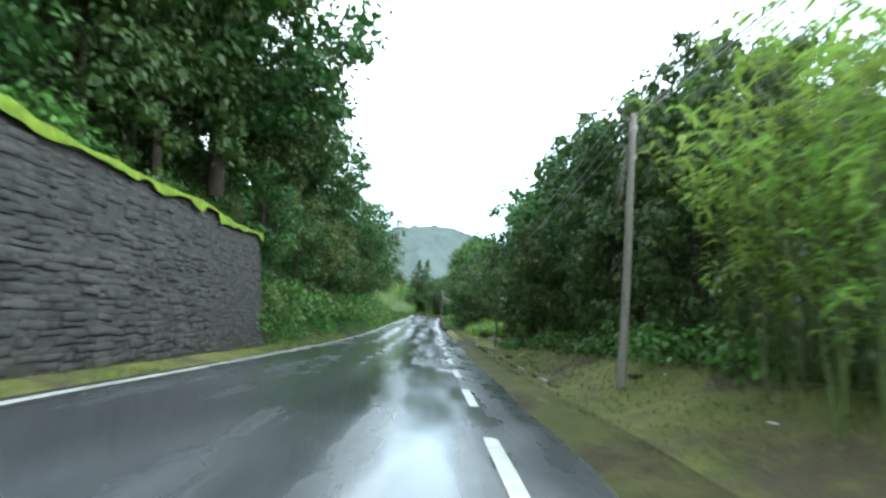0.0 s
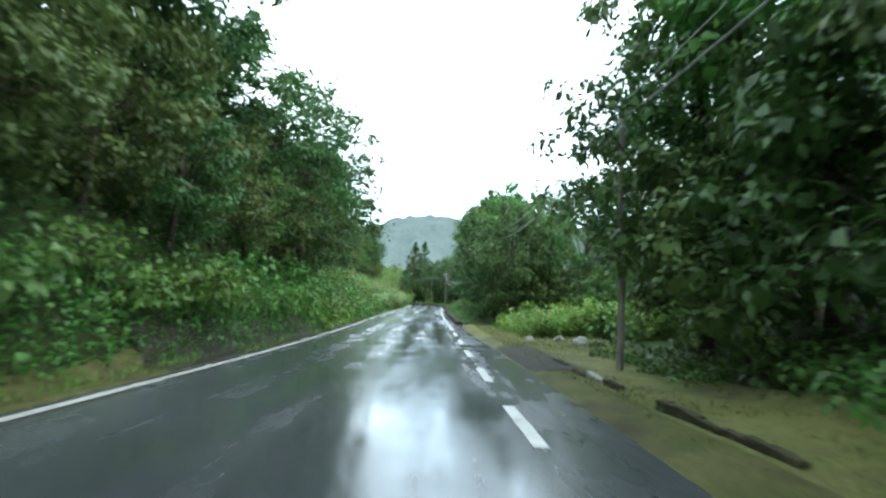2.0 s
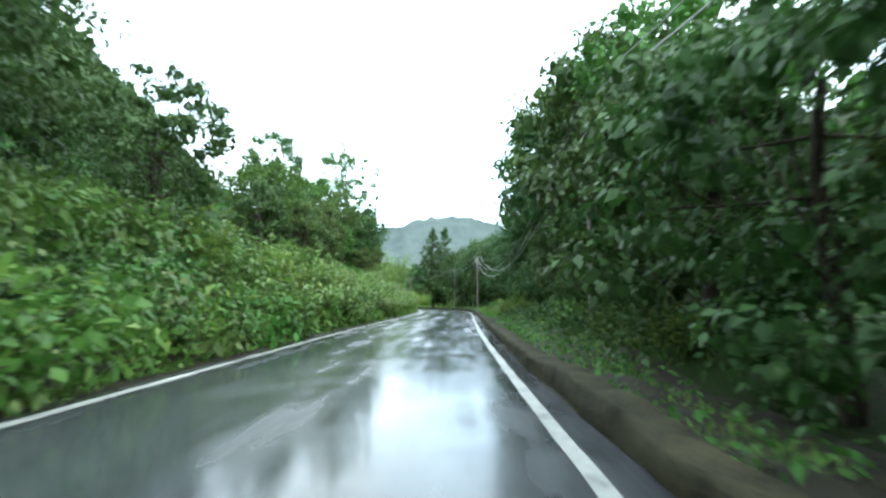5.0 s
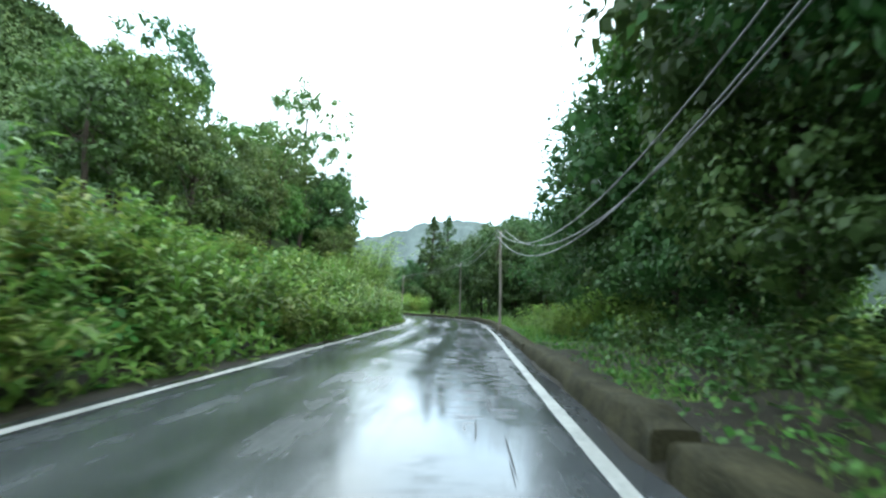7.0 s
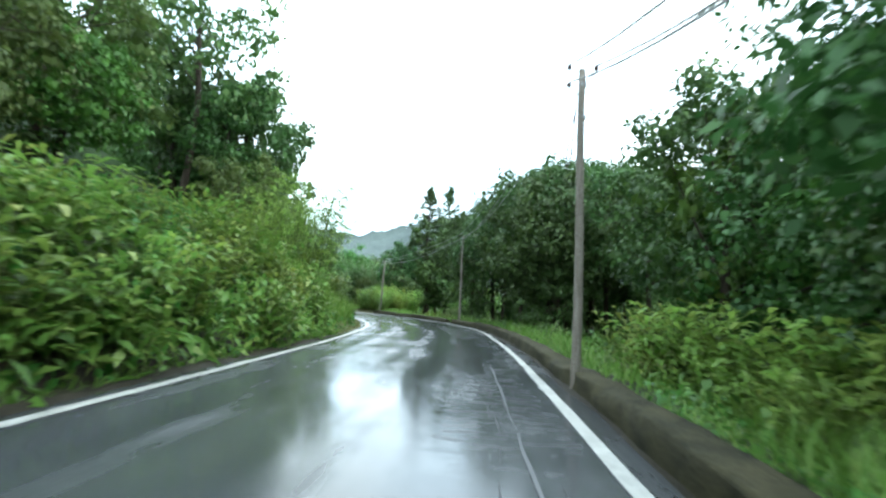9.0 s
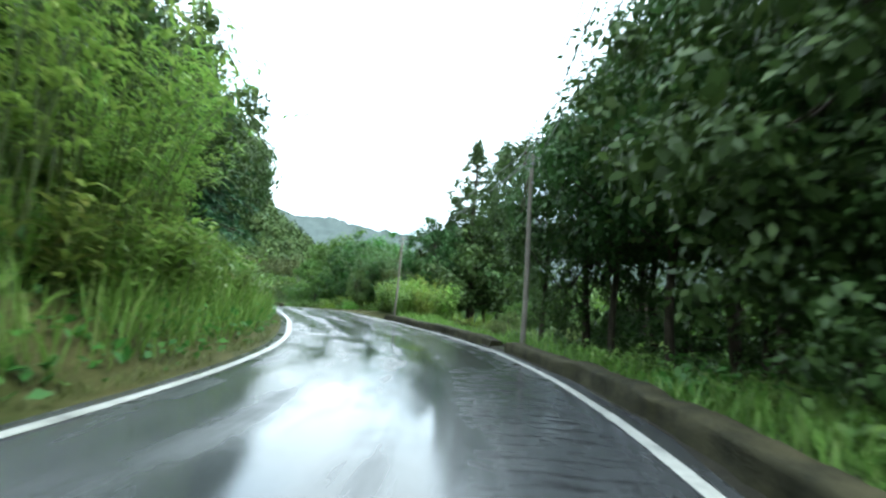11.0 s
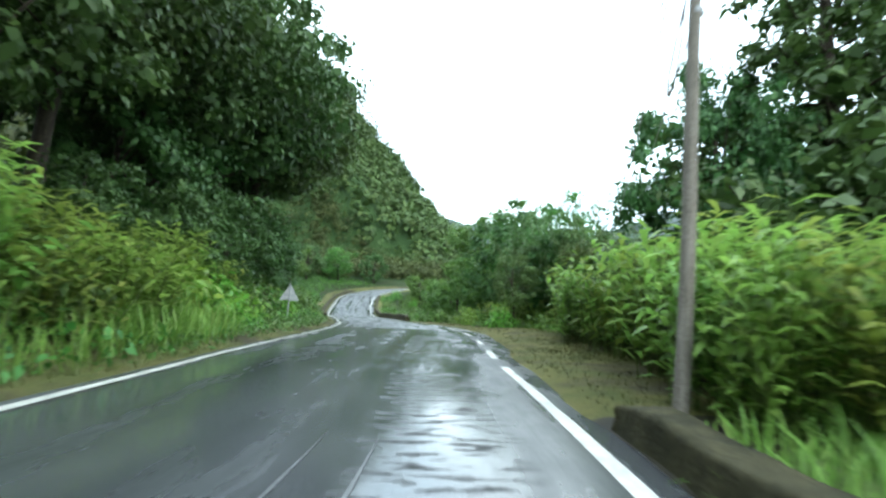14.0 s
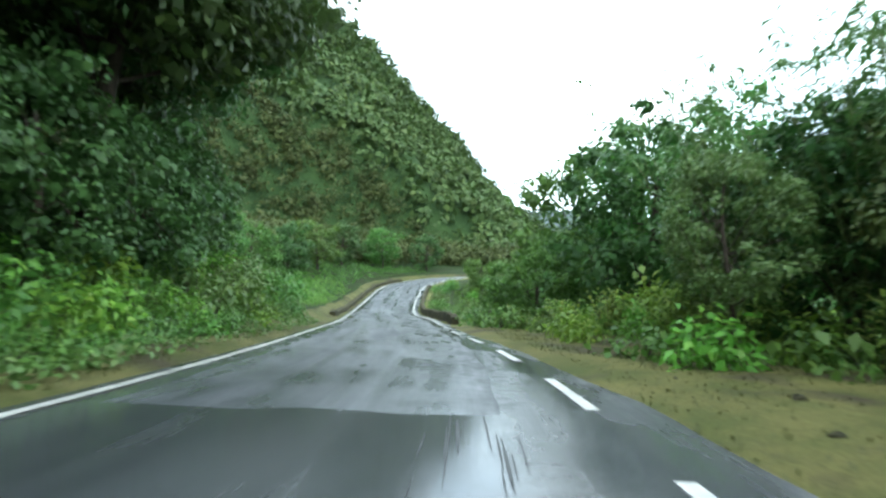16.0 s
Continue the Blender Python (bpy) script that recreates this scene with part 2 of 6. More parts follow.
def leaf_mat(name, dark, light, yellow=None, gloss=0.42, through_=0.3, spread=0.5, waves=0.9):
    """Leaves: every leaf and every plant has its own tone; some light comes through."""
    m, n, l, b = material(name)
    g = n.new("ShaderNodeNewGeometry")
    o = n.new("ShaderNodeObjectInfo")
    mean = tuple(0.62 * a + 0.38 * b for a, b in zip(dark, light))
    tip = tuple(0.5 * a + 0.5 * b for a, b in zip(light, yellow or light))
    r = ramp_node(n, l, g.outputs["Random Per Island"], [(0.0, mean), (0.72, light), (1.0, tip)])
    big = noise_node(n, l, waves, 3.0, kind="Object")
    v = n.new("ShaderNodeMath")
    v.operation = "MULTIPLY_ADD"
    v.inputs[1].default_value, v.inputs[2].default_value = spread, 1.0 - spread * 0.5
    l.new(o.outputs["Random"], v.inputs[0])
    w = n.new("ShaderNodeMath")
    w.operation = "MULTIPLY_ADD"
    w.inputs[1].default_value, w.inputs[2].default_value = 1.1, -0.05
    l.new(big.outputs["Fac"], w.inputs[0])
    p = n.new("ShaderNodeMath")
    p.operation = "MULTIPLY_ADD"
    p.inputs[2].default_value = 0.35
    l.new(v.outputs[0], p.inputs[0])
    l.new(w.outputs[0], p.inputs[1])
    hs = n.new("ShaderNodeHueSaturation")
    l.new(r.outputs["Color"], hs.inputs["Color"])
    l.new(p.outputs[0], hs.inputs["Value"])
    hue = n.new("ShaderNodeMath")
    hue.operation = "MULTIPLY_ADD"
    hue.inputs[1].default_value, hue.inputs[2].default_value = 0.05, 0.475
    l.new(o.outputs["Random"], hue.inputs[0])
    l.new(hue.outputs[0], hs.inputs["Hue"])
    l.new(hs.outputs["Color"], b.inputs["Base Color"])
    b.inputs["Roughness"].default_value = gloss
    b.inputs["Specular IOR Level"].default_value = 0.3
    t = n.new("ShaderNodeBsdfTranslucent")
    l.new(hs.outputs["Color"], t.inputs["Color"])
    x = n.new("ShaderNodeMixShader")
    x.inputs["Fac"].default_value = through_
    l.new(b.outputs[0], x.inputs[1])
    l.new(t.outputs[0], x.inputs[2])
    l.new(x.outputs[0], n["Material Output"].inputs["Surface"])
    return m


def asphalt_mat(name="wet_asphalt", tone=1.0, gloss=1.0):
    """Wet asphalt: worn pale tracks, dark wet stretches, standing film of water. UV: x across in metres, y along."""
    m, n, l, b = material(name)
    uv = n.new("ShaderNodeUVMap")
    uv.uv_map = "UVMap"
    c = uv.outputs["UV"]
    grain = noise_node(n, l, 45.0, 4.0, 0.7, c)
    stain = noise_node(n, l, 0.55, 5.0, 0.6, c, stretch=(1.0, 0.22, 1))
    film = noise_node(n, l, 0.9, 6.0, 0.62, c, stretch=(1.3, 0.10, 1))
    blot = noise_node(n, l, 1.1, 4.0, 0.55, c, stretch=(1.0, 0.55, 1))
    base = ramp_node(n, l, stain.outputs["Fac"], [(0.3, (0.020 * tone, 0.022 * tone, 0.024 * tone)), (0.55, (0.040 * tone, 0.043 * tone, 0.046 * tone)), (0.75, (0.07 * tone, 0.073 * tone, 0.077 * tone))])
    g = ramp_node(n, l, grain.outputs["Fac"], [(0.35, (0.7, 0.7, 0.7)), (0.7, (1.25, 1.25, 1.25))])
    part_ = n.new("ShaderNodeSeparateXYZ")
    l.new(c, part_.inputs[0])
    weave = noise_node(n, l, 0.25, 3.0, 0.5, c, stretch=(0.2, 1.0, 1))

    def across(shift, size):
        """Place across the road, weaving a little, between 0 and 1."""
        a = n.new("ShaderNodeMath")
        a.operation = "MULTIPLY_ADD"
        a.inputs[1].default_value, a.inputs[2].default_value = size, shift
        l.new(weave.outputs["Fac"], a.inputs[0])
        d = n.new("ShaderNodeMath")
        d.operation = "ADD"
        l.new(part_.outputs["X"], d.inputs[0])
        l.new(a.outputs[0], d.inputs[1])
        e = n.new("ShaderNodeMath")
        e.operation = "MULTIPLY_ADD"
        e.inputs[1].default_value, e.inputs[2].default_value = 1 / 7.0, 0.5
        l.new(d.outputs[0], e.inputs[0])
        return e.outputs[0]

    def grey(*stops):
        return [((d + 3.5) / 7.0, (v, v, v)) for d, v in stops]

    lane = across(-0.25, 0.5)
    track = ramp_node(n, l, lane, grey((-3.3, 1.5), (-2.4, 1.3), (-1.9, 0.75), (-1.3, 1.25), (-0.6, 0.8), (0.0, 1.25), (0.7, 0.62), (1.3, 0.9), (2.0, 0.72), (2.5, 1.3), (3.4, 1.6)))
    seam = ramp_node(n, l, across(-0.4, 0.8), grey((0.30, 1.0), (0.42, 1.0), (0.46, 1.35), (0.50, 1.0), (0.62, 1.0)))
    ribs = noise_node(n, l, 3.6, 4.0, 0.6, c, stretch=(0.6, 2.2, 1))
    reach = noise_node(n, l, 0.16, 3.0, 0.55, c, stretch=(0.8, 1.0, 1))
    rib = ramp_node(n, l, ribs.outputs["Fac"], [(0.51, (1, 1, 1)), (0.59, (0.25, 0.25, 0.25))])
    band = ramp_node(n, l, lane, grey((0.8, 0.0), (1.25, 1.0), (2.25, 1.0), (2.6, 0.0)))
    some = ramp_node(n, l, reach.outputs["Fac"], [(0.40, (0, 0, 0)), (0.54, (1, 1, 1))])
    far_on = n.new("ShaderNodeMath")
    far_on.operation = "MULTIPLY"
    far_on.inputs[1].default_value = 1 / 200.0
    l.new(part_.outputs["Y"], far_on.inputs[0])
    reached = ramp_node(n, l, far_on.outputs[0], [(0.30, (0, 0, 0)), (0.38, (1, 1, 1))])
    where = mix_colour(n, l, 1.0, band.outputs["Color"], some.outputs["Color"], "MULTIPLY")
    where = mix_colour(n, l, 1.0, where, reached.outputs["Color"], "MULTIPLY")
    ribbed = mix_colour(n, l, where, (1, 1, 1), rib.outputs["Color"])
    tone_c = mix_colour(n, l, 1.0, base.outputs["Color"], g.outputs["Color"], "MULTIPLY")
    tone_c = mix_colour(n, l, 1.0, tone_c, seam.outputs["Color"], "MULTIPLY")
    l.new(mix_colour(n, l, 1.0, tone_c, ribbed, "MULTIPLY"), b.inputs["Base Color"])
    wet = ramp_node(n, l, film.outputs["Fac"], [(0.36, (0.11 * gloss,) * 3), (0.5, (0.18 * gloss,) * 3), (0.66, (0.34 * gloss,) * 3)])
    blots = ramp_node(n, l, blot.outputs["Fac"], [(0.42, (0.75, 0.75, 0.75)), (0.6, (1.25, 1.25, 1.25))])
    polish = mix_colour(n, l, 1.0, blots.outputs["Color"], track.outputs["Color"], "MULTIPLY")
    film_c = mix_colour(n, l, 1.0, wet.outputs["Color"], polish, "MULTIPLY")
    l.new(mix_colour(n, l, ribbed, (0.62, 0.62, 0.62), film_c), b.inputs["Roughness"])
    b.inputs["IOR"].default_value = 1.36
    shine = n.new("ShaderNodeMath")
    shine.operation = "MULTIPLY"
    shine.inputs[1].default_value = 0.7
    l.new(ribbed, shine.inputs[0])
    l.new(shine.outputs[0], b.inputs["Specular IOR Level"])
    hgt = n.new("ShaderNodeMath")
    hgt.operation = "MULTIPLY"
    l.new(grain.outputs["Fac"], hgt.inputs[0])
    l.new(wet.outputs["Color"], hgt.inputs[1])
    k = bump_node(n, l, hgt.outputs[0], b, 0.22, 0.006)
    return m


def paint_mat():
    m, n, l, b = material("worn_white_paint")
    a = noise_node(n, l, 9.0, 8.0, 0.75)
    f = noise_node(n, l, 1.3, 4.0)
    mx = n.new("ShaderNodeMath")
    mx.operation = "MULTIPLY_ADD"
    mx.inputs[1].default_value = 0.5
    l.new(f.outputs["Fac"], mx.inputs[0])
    hf = n.new("ShaderNodeMath")
    hf.operation = "MULTIPLY"
    hf.inputs[1].default_value = 0.5
    l.new(a.outputs["Fac"], hf.inputs[0])
    l.new(hf.outputs[0], mx.inputs[2])
    r = ramp_node(n, l, mx.outputs[0], [(0.33, (0.09, 0.09, 0.088)), (0.43, (0.30, 0.30, 0.28)), (0.6, (0.46, 0.46, 0.43))])
    l.new(r.outputs["Color"], b.inputs["Base Color"])
    b.inputs["Roughness"].default_value = 0.45
    bump_node(n, l, a.outputs["Fac"], b, 0.2, 0.004)
    return m


def ground_mat():
    """Earth, moss and short grass."""
    m, n, l, b = material("earth_and_moss")
    a = noise_node(n, l, 0.35, 6.0)
    f = noise_node(n, l, 9.0, 8.0, 0.7)
    r = ramp_node(n, l, a.outputs["Fac"], [(0.3, (0.020, 0.018, 0.010)), (0.45, (0.020, 0.030, 0.008)), (0.7, (0.018, 0.040, 0.008))])
    v = ramp_node(n, l, f.outputs["Fac"], [(0.3, (0.5, 0.5, 0.5)), (0.7, (1.4, 1.4, 1.4))])
    l.new(mix_colour(n, l, 1.0, r.outputs["Color"], v.outputs["Color"], "MULTIPLY"), b.inputs["Base Color"])
    b.inputs["Roughness"].default_value = 0.85
    b.inputs["Specular IOR Level"].default_value = 0.1
    bump_node(n, l, f.outputs["Fac"], b, 0.6, 0.08)
    return m


def verge_mat(name, grass, straw, earth):
    m, n, l, b = material(name)
    a = noise_node(n, l, 0.7, 6.0, 0.65)
    f = noise_node(n, l, 26.0, 8.0, 0.75)
    e = noise_node(n, l, 0.38, 4.0, 0.6)
    r = ramp_node(n, l, a.outputs["Fac"], [(0.36, grass), (0.6, straw)])
    k = ramp_node(n, l, e.outputs["Fac"], [(0.52, (0, 0, 0)), (0.64, (1, 1, 1))])
    c = mix_colour(n, l, k.outputs["Color"], r.outputs["Color"], earth)
    v = ramp_node(n, l, f.outputs["Fac"], [(0.3, (0.45, 0.45, 0.45)), (0.7, (1.5, 1.5, 1.5))])
    l.new(mix_colour(n, l, 1.0, c, v.outputs["Color"], "MULTIPLY"), b.inputs["Base Color"])
    b.inputs["Roughness"].default_value = 0.8
    b.inputs["Specular IOR Level"].default_value = 0.1
    bump_node(n, l, f.outputs["Fac"], b, 0.7, 0.03)
    return m


M_ASPHALT, M_PAINT, M_GROUND = asphalt_mat(tone=1.45), paint_mat(), ground_mat()
M_VERGE = verge_mat("wet_mown_verge", (0.068, 0.086, 0.022), (0.135, 0.134, 0.046), (0.066, 0.057, 0.035))
M_PATCH = plain_mat("dark_asphalt_patch", (0.012, 0.013, 0.014), (0.03, 0.031, 0.033), 3.0, 0.2, 0.25, 0.006, fine=70)
M_DRY = asphalt_mat("damp_asphalt", 2.3, 2.6)
M_WORN = verge_mat("worn_verge", (0.048, 0.058, 0.016), (0.090, 0.086, 0.032), (0.040, 0.036, 0.020))
M_LAYBY = verge_mat("trodden_lay_by", (0.056, 0.066, 0.018), (0.108, 0.100, 0.034), (0.048, 0.040, 0.023))
M_GRAVEL = plain_mat("brown_grit", (0.018, 0.017, 0.013), (0.046, 0.042, 0.032), 1.2, 0.85, 0.6, 0.02, fine=40)
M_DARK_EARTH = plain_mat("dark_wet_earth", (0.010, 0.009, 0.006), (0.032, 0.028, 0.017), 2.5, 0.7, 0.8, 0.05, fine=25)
M_STONE = plain_mat("dark_basalt", (0.016, 0.017, 0.016), (0.074, 0.072, 0.067), 1.7, 0.7, 1.0, 0.03, fine=24)
M_MORTAR = plain_mat("dark_mortar", (0.018, 0.018, 0.016), (0.052, 0.051, 0.046), 6.0, 0.85, 0.6, 0.02)
M_MOSS = plain_mat("bright_moss", (0.06, 0.10, 0.010), (0.20, 0.28, 0.03), 5.0, 0.85, 0.8, 0.03, fine=50)
M_PARAPET = plain_mat("mossy_concrete", (0.010, 0.011, 0.006), (0.064, 0.058, 0.030), 1.9, 0.85, 1.0, 0.05, fine=22)
M_CONCRETE = plain_mat("wet_concrete", (0.10, 0.095, 0.085), (0.26, 0.25, 0.23), 3.0, 0.55, 0.5, 0.015, fine=40)
M_ROCK = plain_mat("pale_rock", (0.09, 0.088, 0.08), (0.30, 0.29, 0.27), 3.0, 0.7, 0.7, 0.04, fine=20)
M_POLE = plain_mat("grey_weathered_wood", (0.10, 0.085, 0.07), (0.26, 0.235, 0.2), 3.0, 0.75, 0.6, 0.012, fine=30, stretch=(6, 6, 0.5))
M_BARK = plain_mat("bark", (0.02, 0.016, 0.012), (0.075, 0.06, 0.045), 3.0, 0.85, 0.9, 0.03, fine=22, stretch=(4, 4, 0.8))
M_STEEL = plain_mat("galvanised_steel", (0.22, 0.23, 0.24), (0.38, 0.39, 0.40), 4.0, 0.45, 0.15, 0.003, metallic=0.6)
M_SIGN = plain_mat("grey_sign_back", (0.30, 0.31, 0.32), (0.45, 0.46, 0.46), 3.0, 0.5, 0.1, 0.003)
M_CABLE = plain_mat("pale_cable", (0.16, 0.16, 0.16), (0.30, 0.30, 0.30), 8.0, 0.5, 0.1, 0.002)
M_CERAMIC = plain_mat("brown_insulator", (0.04, 0.025, 0.02), (0.09, 0.06, 0.05), 8.0, 0.25, 0.1, 0.002)
M_LITTER = plain_mat("white_litter", (0.5, 0.5, 0.5), (0.75, 0.75, 0.74), 8.0, 0.5, 0.4, 0.02)
M_STALK = plain_mat("green_stalk", (0.04, 0.06, 0.015), (0.10, 0.14, 0.03), 6.0, 0.5, 0.2, 0.005)
M_HILL = plain_mat("wooded_hillside", (0.012, 0.028, 0.008), (0.035, 0.065, 0.018), 0.12, 0.9, 1.0, 0.6, kind="Object", fine=1.1)
# Distance haze is put into this base colour, paler and bluer than woodland.
M_FAR = plain_mat("hazed_far_ridge", (0.070, 0.090, 0.086), (0.100, 0.124, 0.116), 0.012, 0.95, 0.6, 3.0, kind="Object", fine=0.15)

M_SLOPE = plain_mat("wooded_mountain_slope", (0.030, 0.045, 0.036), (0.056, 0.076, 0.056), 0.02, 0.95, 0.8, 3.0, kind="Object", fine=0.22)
L_DARK = leaf_mat("dark_leaves", (0.032, 0.071, 0.018), (0.066, 0.132, 0.033), (0.120, 0.203, 0.049), 0.5, 0.3)
L_MID = leaf_mat("green_leaves", (0.047, 0.115, 0.021), (0.093, 0.204, 0.036), (0.173, 0.295, 0.056), 0.5, 0.35)
L_BLUE = leaf_mat("cool_conifer_needles", (0.017, 0.059, 0.025), (0.037, 0.105, 0.042), (0.063, 0.135, 0.053), 0.55, 0.2)
L_BRIGHT = leaf_mat("bright_leaves", (0.103, 0.222, 0.026), (0.181, 0.351, 0.047), (0.337, 0.445, 0.075), 0.45, 0.42)
L_BAMBOO = leaf_mat("bamboo_leaves", (0.153, 0.257, 0.043), (0.244, 0.366, 0.072), (0.378, 0.437, 0.114), 0.45, 0.5)
L_GINGER = leaf_mat("ginger_leaves", (0.091, 0.170, 0.029), (0.174, 0.275, 0.052), (0.377, 0.398, 0.108), 0.45, 0.4)
L_SHRUB = leaf_mat("shrub_leaves", (0.061, 0.129, 0.030), (0.118, 0.211, 0.056), (0.233, 0.292, 0.108), 0.45, 0.36)
L_GRASS = leaf_mat("long_grass", (0.111, 0.199, 0.030), (0.192, 0.304, 0.055), (0.330, 0.363, 0.129), 0.55, 0.4)
L_OLIVE = leaf_mat("olive_leaves", (0.056, 0.100, 0.025), (0.106, 0.168, 0.043), (0.192, 0.244, 0.069), 0.5, 0.35)
L_HILL = leaf_mat("hillside_leaves", (0.038, 0.066, 0.016), (0.074, 0.108, 0.027), (0.130, 0.152, 0.042), 0.7, 0.25, spread=0.6, waves=0.14)
L_MOSSY = leaf_mat("dull_turf", (0.046, 0.064, 0.016), (0.082, 0.098, 0.028), (0.13, 0.13, 0.05), 0.6, 0.3)
L_TURF = leaf_mat("short_turf", (0.078, 0.100, 0.024), (0.130, 0.145, 0.042), (0.20, 0.19, 0.08), 0.6, 0.3)


# ---------------------------------------------------------------- mesh helpers
def mesh_of(name, verts, quads, mat, smooth=False, uv=None):
    """A mesh from arrays of places and four-cornered faces."""
    v, q = np.asarray(verts, np.float32).reshape(-1, 3), np.asarray(quads, np.int32).reshape(-1, 4)
    me = bpy.data.meshes.new(name)
    me.vertices.add(len(v))
    me.vertices.foreach_set("co", v.ravel())
    me.loops.add(q.size)
    me.loops.foreach_set("vertex_index", q.ravel())
    me.polygons.add(len(q))
    me.polygons.foreach_set("loop_start", np.arange(0, q.size, 4, dtype=np.int32))
    if smooth:
        me.polygons.foreach_set("use_smooth", np.ones(len(q), bool))
    if uv is not None:
        layer = me.uv_layers.new(name="UVMap")
        layer.data.foreach_set("uv", np.asarray(uv, np.float32)[q.ravel()].ravel())
    me.materials.append(mat)
    me.update(calc_edges=True)
    return me


def child(name, me, parent, label="", m=None):
    ob = new(name, me)
    ob.parent = parent
    if m is not None:
        ob.matrix_basis = m
    if label:
        ob["label"] = label
    return ob


def part(name, bm, mat, parent, label="", m=None):
    """A bmesh as one mesh object under a thing or a part."""
    me = bpy.data.meshes.new(name)
    bm.to_mesh(me)
    bm.free()
    me.materials.append(mat)
    return child(name, me, parent, label, m)


def grid_faces(nu, nv):
    a = (np.arange(nu - 1)[:, None] * nv + np.arange(nv - 1)[None]).ravel()
    return np.stack([a, a + nv, a + nv + 1, a + 1], 1)


def tube(points, radii, sides=8):
    """Places and faces of a tapered tube along the points."""
    p, r = np.asarray(points, float), np.asarray(radii, float)
    t = np.gradient(p, axis=0)
    t /= np.linalg.norm(t, axis=1)[:, None] + 1e-9
    ref = np.where(np.abs(t[:, 2:3]) > 0.9, [[1.0, 0, 0]], [[0, 0, 1.0]])
    u = np.cross(t, ref)
    u /= np.linalg.norm(u, axis=1)[:, None] + 1e-9
    w = np.cross(t, u)
    a = np.linspace(0, 2 * np.pi, sides, endpoint=False)
    ring = p[:, None] + r[:, None, None] * (np.cos(a)[None, :, None] * u[:, None] + np.sin(a)[None, :, None] * w[:, None])
    i = (np.arange(len(p) - 1)[:, None] * sides + np.arange(sides)[None]).ravel()
    j = (np.arange(len(p) - 1)[:, None] * sides + (np.arange(sides)[None] + 1) % sides).ravel()
    return ring.reshape(-1, 3), np.stack([i, j, j + sides, i + sides], 1)


def join(pieces):
    """Several (places, faces) as one."""
    vs, qs, k = [], [], 0
    for v, q in pieces:
        vs.append(v)
        qs.append(q + k)
        k += len(v)
    return np.concatenate(vs), np.concatenate(qs)


def unit(v):
    return v / (np.linalg.norm(v, axis=-1, keepdims=True) + 1e-9)


def blades(p, axis, up, length, width, droop=0.15):
    """Leaves: four-cornered blades from p along axis, with a slight fold and a drooping tip."""
    n = len(p)
    axis, length, width = unit(axis), np.broadcast_to(length, n)[:, None], np.broadcast_to(width, n)[:, None]
    side = unit(np.cross(axis, up))
    nor = np.cross(side, axis)
    mid = p + axis * length * 0.45 + nor * length * 0.06
    tip = p + axis * length - np.array([0, 0, 1.0]) * length * droop
    v = np.stack([p, mid + side * width / 2, tip, mid - side * width / 2], 1).reshape(-1, 3)
    return v, np.arange(4 * n).reshape(n, 4)


def long_blades(p, axis, length, width, droop=0.5):
    """Long leaves that arch over: two faces each."""
    n = len(p)
    axis, length, width = unit(axis), np.broadcast_to(length, n)[:, None], np.broadcast_to(width, n)[:, None]
    down = np.array([0, 0, 1.0])
    side = unit(np.cross(axis, down) + 1e-4)
    a = p + axis * length * 0.5 - down * length * droop * 0.12
    b = p + axis * length * 0.95 - down * length * droop * 0.62
    v = np.stack([p + side * width * 0.2, p - side * width * 0.2, a + side * width / 2, a - side * width / 2, b + side * width * 0.08, b - side * width * 0.08], 1).reshape(-1, 3)
    k = np.arange(n)[:, None] * 6
    q = np.concatenate([k + np.array([[0, 2, 3, 1]]), k + np.array([[2, 4, 5, 3]])])
    return v, q


def around(rng, n):
    """Random directions."""
    v = rng.normal(size=(n, 3))
    return unit(v)


def stuff(name, pieces, mat, label, category):
    ob = new(name, mesh_of(name, *join(pieces), mat))
    return tagged(ob, label, category, kind="stuff")


# ---------------------------------------------------------------- the road and the ground
def cut(a, b, step):
    return np.linspace(a, b, max(2, int((b - a) / step) + 1))


S_ROAD = cut(-60, 268, 0.8)
D_ROAD = np.array([-3.1, -3.02, -2.4, -1.6, -0.8, 0, 0.8, 1.6, 2.4, 3.05, 3.16])
crown_up = 0.03 - 0.006 * np.abs(D_ROAD)
crown_up[[0, -1]] = -0.05
wear = np.zeros((len(S_ROAD), len(D_ROAD)))
wear[:, [2, 4, 6, 8]] -= 0.004
ragged = 0.10 * rough(S_ROAD, 0 * S_ROAD, 1.7, 9)


ss, dd = np.meshgrid(S_ROAD, D_ROAD, indexing="ij")
dd = dd.copy()
dd[:, -2:] += (ragged + shoulder(S_ROAD))[:, None]
dd += wide(ss) * np.clip(dd / 2.9, 0, 1)
p = at(ss, dd)
p[..., 2] += crown_up[None] + wear + 0.006 * rough(ss, dd, 2.1, 3)
road = tagged(new("road", mesh_of("road", p, grid_faces(len(S_ROAD), len(D_ROAD))[:, ::-1], M_ASPHALT, True, np.stack([dd.ravel(), ss.ravel()], 1))),
              "narrow wet grey asphalt road with worn wheel tracks", "road", kind="structure")

